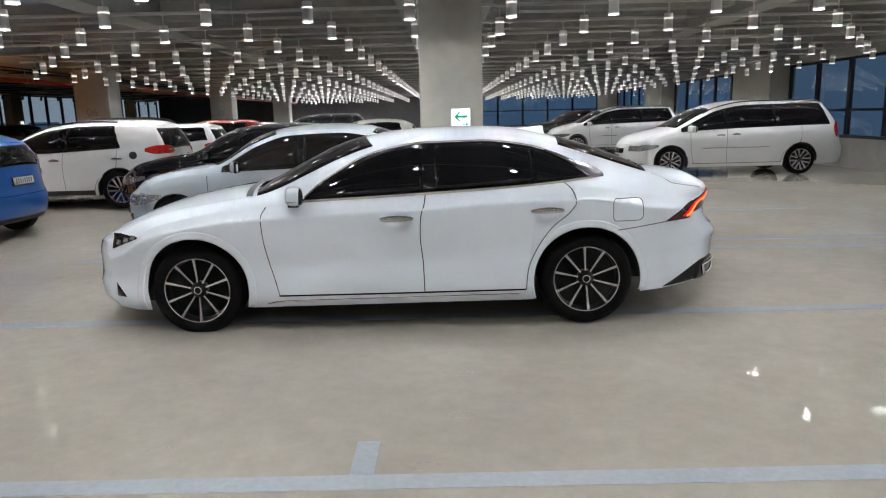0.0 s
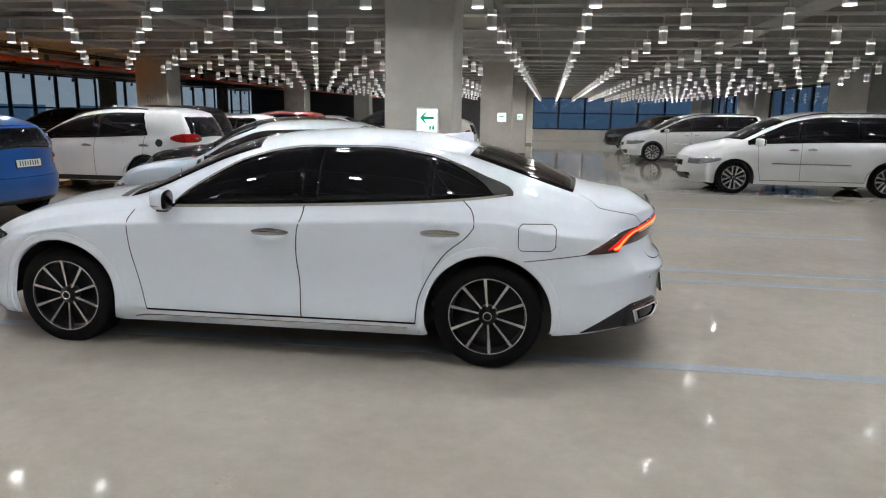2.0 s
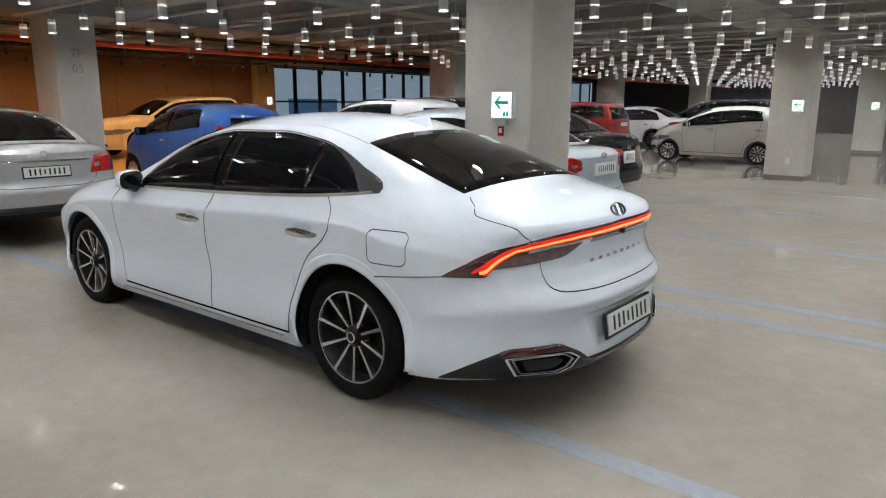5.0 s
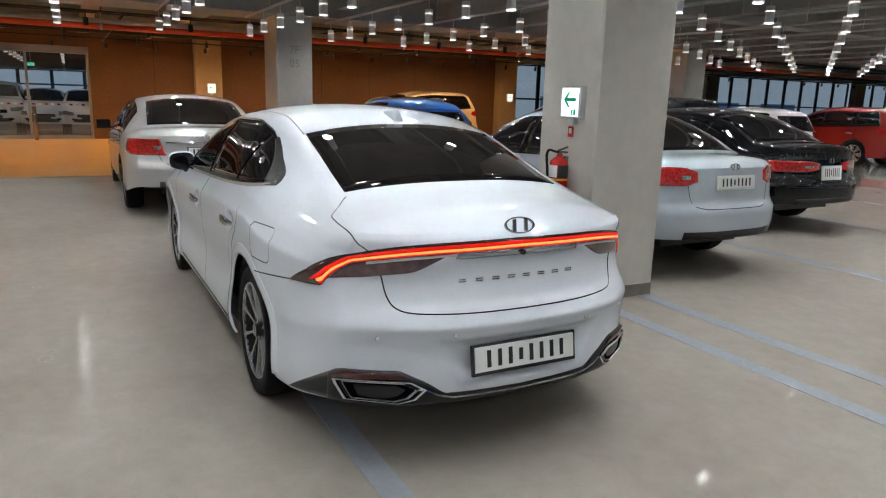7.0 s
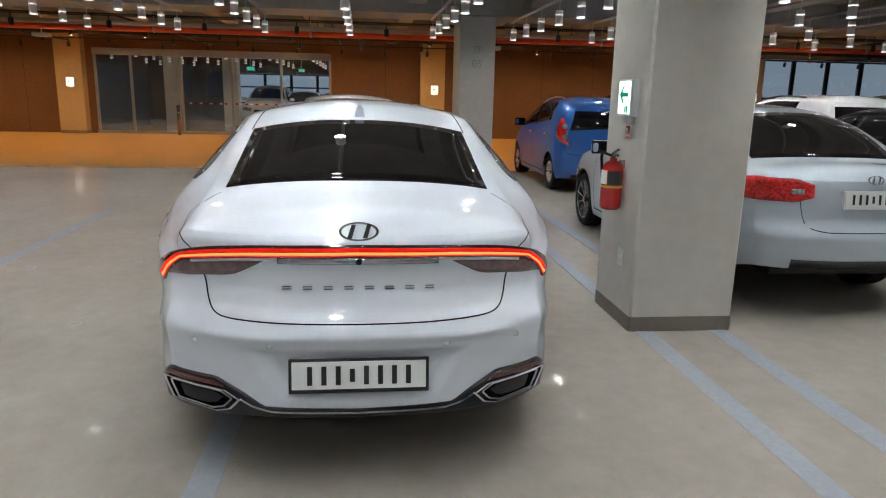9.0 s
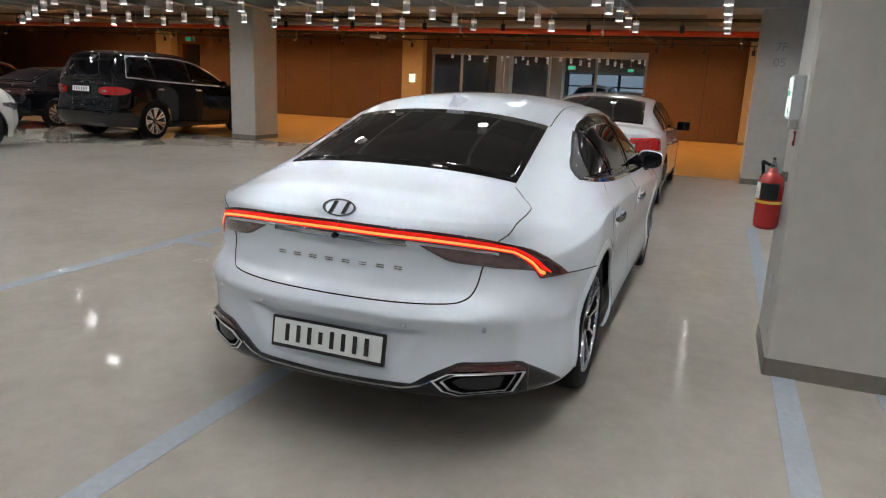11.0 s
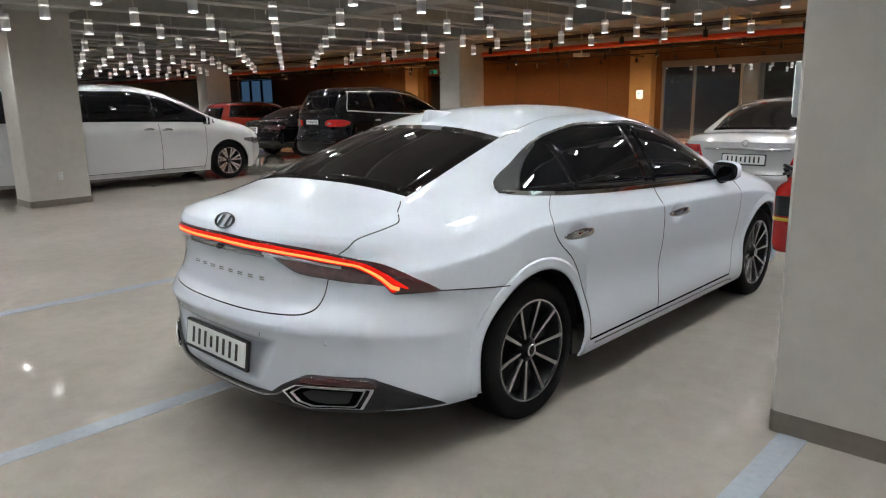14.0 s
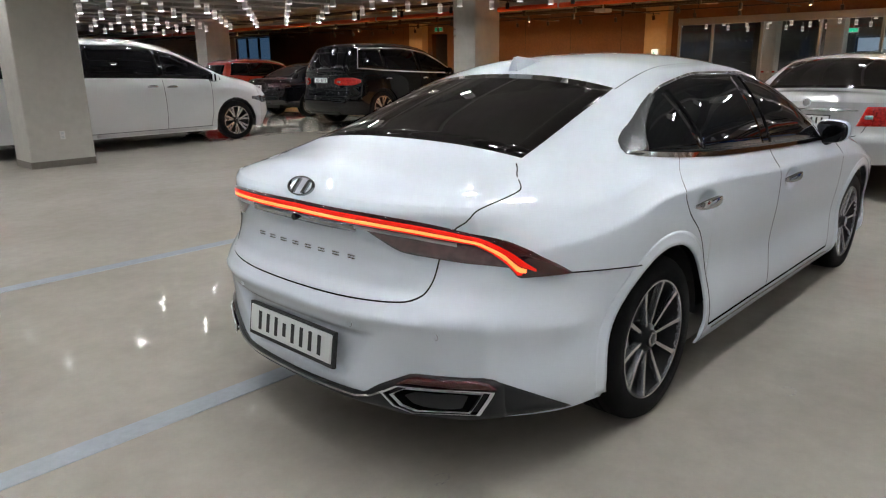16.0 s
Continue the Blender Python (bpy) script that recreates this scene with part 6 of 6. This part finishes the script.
        # headlight
        zf = sh.belt(sh.xf + 0.15) - 0.02
        xn = sh.nose(sh.wf, zf).x
        h = lambda u, v: sh.side(xn + 0.36 * u, zf - 0.10 + 0.10 * u + (0.15 - 0.10 * u) * v, 0.006, sgn)
        hl = solid("headlight", *sheet(h, 8, 4, (0, -sgn * 0.02, 0)), M["lens"], car, True)
        g = lambda u, v: (lambda p: Vector((p.x, sgn * p.y, p.z)))(sh.nose(sh.wf - 0.2 * u, zf - 0.10 + 0.13 * v, 0.006))
        solid("headlight_front", *sheet(g, 6, 4, (0.02, 0, 0)), M["lens"], hl, True)
        g = lambda u, v: (lambda p: Vector((p.x, sgn * p.y, p.z)))(sh.nose(0.42 + 0.14 * u, 0.33 + 0.08 * v, 0.006))
        solid("fog_light", *sheet(g, 5, 3, (0.02, 0, 0)), M["gloss_black"], car, True)
    tail_patch(sh, -0.38, 0.38, sh.belt(sh.xf) - 0.12, sh.belt(sh.xf) + 0.0, car, M["gloss_black"], "grille", 0.006, 14, 4, front=True)
    tail_patch(sh, -0.5, 0.5, 0.27, 0.40, car, M["plastic"], "lower_intake", 0.006, 14, 4, front=True)
    pz = plate_z or {"sedan": 0.80, "hatch": 0.78, "suv": 0.9, "van": 0.85}[kind]
    number_plate(car, sh, 0, pz, 0.36 if kind == "sedan" and mat == "black" else 0.46, 0.15 if kind == "sedan" and mat == "black" else 0.10, tilt=6, frame=kind != "sedan" or mat == "grey_silver")
    number_plate(car, sh, 0, 0.45, 0.46, 0.10, front=True, tilt=2)
    if badge:
        oval_badge(car, sh.tail(0, z1 + 0.0, 0.008), 0.12, 0.065, M["chrome"], tilt=12)
    # lid outline
    zb = {"sedan": 0.64, "hatch": 0.6, "suv": 0.66, "van": 0.6}[kind] * fz
    for sgn in (1, -1):
        b = [sh.tail(sgn * y, z, 0.002) for y, z in spread([(inner + 0.09, z1), (inner + 0.08, z0), (inner + 0.03, zb + 0.03), (inner - 0.12, zb), (0, zb)], 26)]
        solid("lid_gap", *strip_on(b, 0.006, Vector((1, 0, 0))), M["seam"], car)
    if seams:
        f0, f1, f2 = -sh.wb + sh.arch + 0.10, xs[1], -sh.arch * 0.25
        seam(sh, [(f0 - 0.06, sh.belt(f0) - 0.02), (f0 - 0.04, 0.6), (f0 + 0.02, sh.sill + 0.09)], car)
        seam(sh, [(f1, sh.belt(f1) + 0.01), (f1 - 0.015, 0.7), (f1, sh.sill + 0.09)], car)
        seam(sh, [(f2 + 0.1, sh.belt(f2)), (f2 + 0.08, 0.8), (-sh.arch - 0.02, 0.48), (-sh.arch - 0.06, sh.sill + 0.09)], car)
        seam(sh, [(f0, sh.sill + 0.085), (-sh.arch - 0.05, sh.sill + 0.085)], car, 0.01, name="sill_gap")
    hz = sh.belt(xs[1]) - 0.14
    handles(car, sh, [(xs[1] - 0.16, hz), ((xs[2] if len(xs) > 3 else xs[-1]) - 0.05 if kind != "van" else xs[1] + 0.2, hz + 0.015)], M[handle or "chrome"])
    mirrors(car, sh, xs[0] + 0.16, sh.belt(xs[0]) + 0.045, M[mirror or mat], M["plastic"], (0.12, 0.23, 0.19) if kind == "van" else (0.1, 0.19, 0.15))
    wheels(car, sh, sh.width(0) - 0.03, wheel_w, style)
    if strip:
        tail_patch(sh, -inner, inner, strip, strip + 0.018, car, M["chrome"], "boot_chrome", 0.012, 20, 2)
        v, f = lathe([(0.030, 0.0), (0.034, 0.004), (0.040, 0.004), (0.042, 0.0)], 24)
        turn_up = Matrix.Translation(sh.tail(0, strip + 0.075, 0.006)) @ Euler((0, 0, radians(-90))).to_matrix().to_4x4()
        solid("badge", [turn_up @ Vector(p) for p in v], f, M["chrome"], car)
    if cap:
        for sgn in (1, -1):
            p = sh.side(cap[0], cap[1], 0.0, sgn)
            bm = bmesh.new()
            tube(bm, p - Vector((0, sgn * 0.02, 0)), p + Vector((0, sgn * 0.012, 0)), 0.07, 20)
            part("fuel_cap", bm, M["plastic"], car)
    if rounds:
        for sgn in (1, -1):
            for z in (z0 + 0.08, z1 - 0.08):
                p = sh.tail(sgn * (inner + (sh.wr - inner) * 0.55), z, 0.006)
                bm = bmesh.new()
                tube(bm, p, p + Vector((0.012, sgn * 0.004, 0)), 0.042, 18, 0.034)
                part("round_lens", bm, M["lens"], car)
    if rails:
        for sgn in (1, -1):
            pts = [(x, sgn * (sh.rail_y(x) - 0.06), sh.over(x, sgn * (sh.rail_y(x) - 0.06)).z + 0.035 * math.sin(math.pi * (x - xs[0] - 0.5) / (xs[-1] - xs[0] - 0.55)) ** 0.4) for x in np.linspace(xs[0] + 0.55, xs[-1] - 0.12, 14)]
            solid("roof_rail", *sweep(pts, 0.014), M["satin"] if rails != "black" else M["plastic"], car, True)
    if clad:
        for sgn in (1, -1):
            h = lambda u, v: sh.side(-sh.wb + sh.arch + 0.06 + (sh.wb - 2 * sh.arch - 0.12) * u, sh.sill + 0.01 + 0.09 * v, 0.008, sgn)
            solid("sill_cladding", *sheet(h, 8, 2, (0, -sgn * 0.02, 0)), M["plastic"], car)
    if kind == "van" and mould:
        for sgn in (1, -1):
            for a, b in ((-1.8, -1.75 + 0.75), (-0.98, -0.25)):
                pts = [sh.side(x, 0.66, 0.006, sgn) for x in np.linspace(a - 0.5, b - 0.5, 8)]
                solid("side_moulding", *strip_on(pts, 0.022, Vector((0, 1, 0))), M["chrome"], car)
    if kind == "van" and not mould:
        for sgn in (1, -1):
            h = lambda u, v: sh.side(-sh.wb + sh.arch + 0.12 + (sh.wb - 2 * sh.arch - 0.3) * u, sh.sill + 0.035 + 0.05 * v, 0.03 - 0.02 * v, sgn)
            solid("step_board", *sheet(h, 10, 2, (0, -sgn * 0.04, -0.005)), M["satin"], car)
    low = sh.low(sh.xr)
    tail_patch(sh, -0.55 * fy, 0.55 * fy, low + 0.002, low + 0.07, car, M["plastic"], "bumper_trim", 0.006, 16, 2)
    return car


def put(car, x, y, turn=0):
    """Stand a car with its rear axle at (x, y); turn 0 heads along -x."""
    car.matrix_basis = pose(x, y, 0, 0, 0, turn)
    return car


put(parked("saloon_car", "sedan", "grey_silver", "silver-grey executive saloon with red tail lights", 4.86, 1.85, 1.47, 0.325, "plain", tails=(0.755, 0.945, 0.47, 0.22), block=True, strip=0.90, plate_z=0.80, glass="brownglass", mirror="gloss_black"), -6.45, -0.17)
put(parked("saloon_car", "sedan", "silver", "light silver-blue compact saloon with red tail lights", 4.5, 1.775, 1.48, 0.315, "ten", tails=(0.84, 1.0, 0.42, 0.24), plate_z=0.87, badge=True, glass="brownglass"), -1.74, 3.5)
put(parked("saloon_car", "sedan", "black", "glossy black large saloon with a broad tail light band", 4.9, 1.865, 1.49, 0.33, "star", tails=(0.77, 0.9, 0.2, 0.2), plate_z=0.76, badge=True), -2.95, 6.6)
put(parked("hatchback_car", "hatch", "blue", "bright blue small hatchback with round tail lights", 3.64, 1.6, 1.52, 0.285, "plain", rails=True, plate_z=0.80, tails=(0.80, 1.13, 0.60, 0.12), block=True, rounds=True, end=-0.16), -7.55, 3.85)
put(parked("suv_car", "suv", "white", "white compact off-road car with red tail lights", 4.44, 1.855, 1.64, 0.35, "star", tails=(0.98, 1.14, 0.42, 0.24), clad=True, rails="black", end=0.05, splits=(-1.05,), cap=(0.30, 0.97)), -7.05, 7.75)
put(parked("suv_car", "suv", "cream", "cream-white off-road car with roof rails", 4.68, 1.88, 1.73, 0.36, "plain", rails=True), -17.0, 9.2, 90)
van = put(parked("minivan", "van", "white", "white minivan with dark windows and chrome side strips", 5.13, 1.985, 1.76, 0.345, "star", rails="black", end=0.66), 7.26, 11.35)
copy_thing(van, pose(7.04, 21.75, 0))
copy_thing(van, pose(7.3, -27.0, 0))
put(parked("suv_car", "suv", "black", "dark off-road car parked by the windows", 4.6, 1.87, 1.68, 0.35, "star"), 6.6, 29.5)
put(parked("minivan", "van", "white", "newer white minivan with bright alloy wheels", 5.62, 2.0, 1.94, 0.375, "v_spoke", chrome=True, mould=False), -1.565, -11.4)
put(parked("suv_car", "suv", "black", "black off-road car with chrome-edged windows and red tail lights", 5.0, 1.97, 1.9, 0.40, "v_spoke", chrome=True, rails="black", tails=(0.95, 1.12, 0.45, 0.24), tail="red_lens", plate_z=1.06), -8.6, -11.15)
put(parked("saloon_car", "sedan", "black", "black saloon with dark red tail lights", 4.9, 1.86, 1.46, 0.33, "star", tail="dark_red_lens"), -9.3, -14.9)
put(parked("suv_car", "suv", "red", "red off-road car with a pale roof rail", 4.3, 1.8, 1.62, 0.34, "plain", rails=True), -9.6, -18.4)
put(parked("hatchback_car", "suv", "white", "white hatchback with dark rear glass", 4.1, 1.77, 1.52, 0.32, "plain"), -7.9, 13.4)
put(parked("suv_car", "suv", "red", "orange-red off-road car with dark glass", 4.3, 1.8, 1.62, 0.345, "v_spoke"), -8.1, 18.1)
put(parked("saloon_car", "sedan", "white", "white saloon with red tail lights", 4.6, 1.82, 1.46, 0.32, "star"), -7.4, 21.9)
put(parked("minivan", "van", "black", "black minivan with dark windows", 5.13, 1.985, 1.78, 0.345, "star"), -5.6, 27.0)
put(parked("hatchback_car", "hatch", "beige", "beige small hatchback with alloy wheels", 3.6, 1.6, 1.5, 0.285, "star"), -2.42, 16.5)
put(parked("suv_car", "suv", "black", "black off-road car behind the white one", 4.5, 1.85, 1.7, 0.35, "plain", rails="black"), -8.2, 10.6)
put(parked("suv_car", "suv", "black", "dark off-road car by the west windows", 4.4, 1.83, 1.62, 0.345, "plain"), -15.2, 17.0)
put(parked("suv_car", "suv", "grey_silver", "grey off-road car in the far room", 4.5, 1.85, 1.68, 0.35, "plain"), -28.6, -3.9, 180)
put(parked("saloon_car", "sedan", "white", "white saloon in the far room", 4.6, 1.82, 1.46, 0.32, "plain"), -28.6, -1.0, 180)
put(parked("saloon_car", "sedan", "silver", "silver saloon in the far room", 4.6, 1.82, 1.46, 0.32, "plain"), -28.8, -2.45, 180)
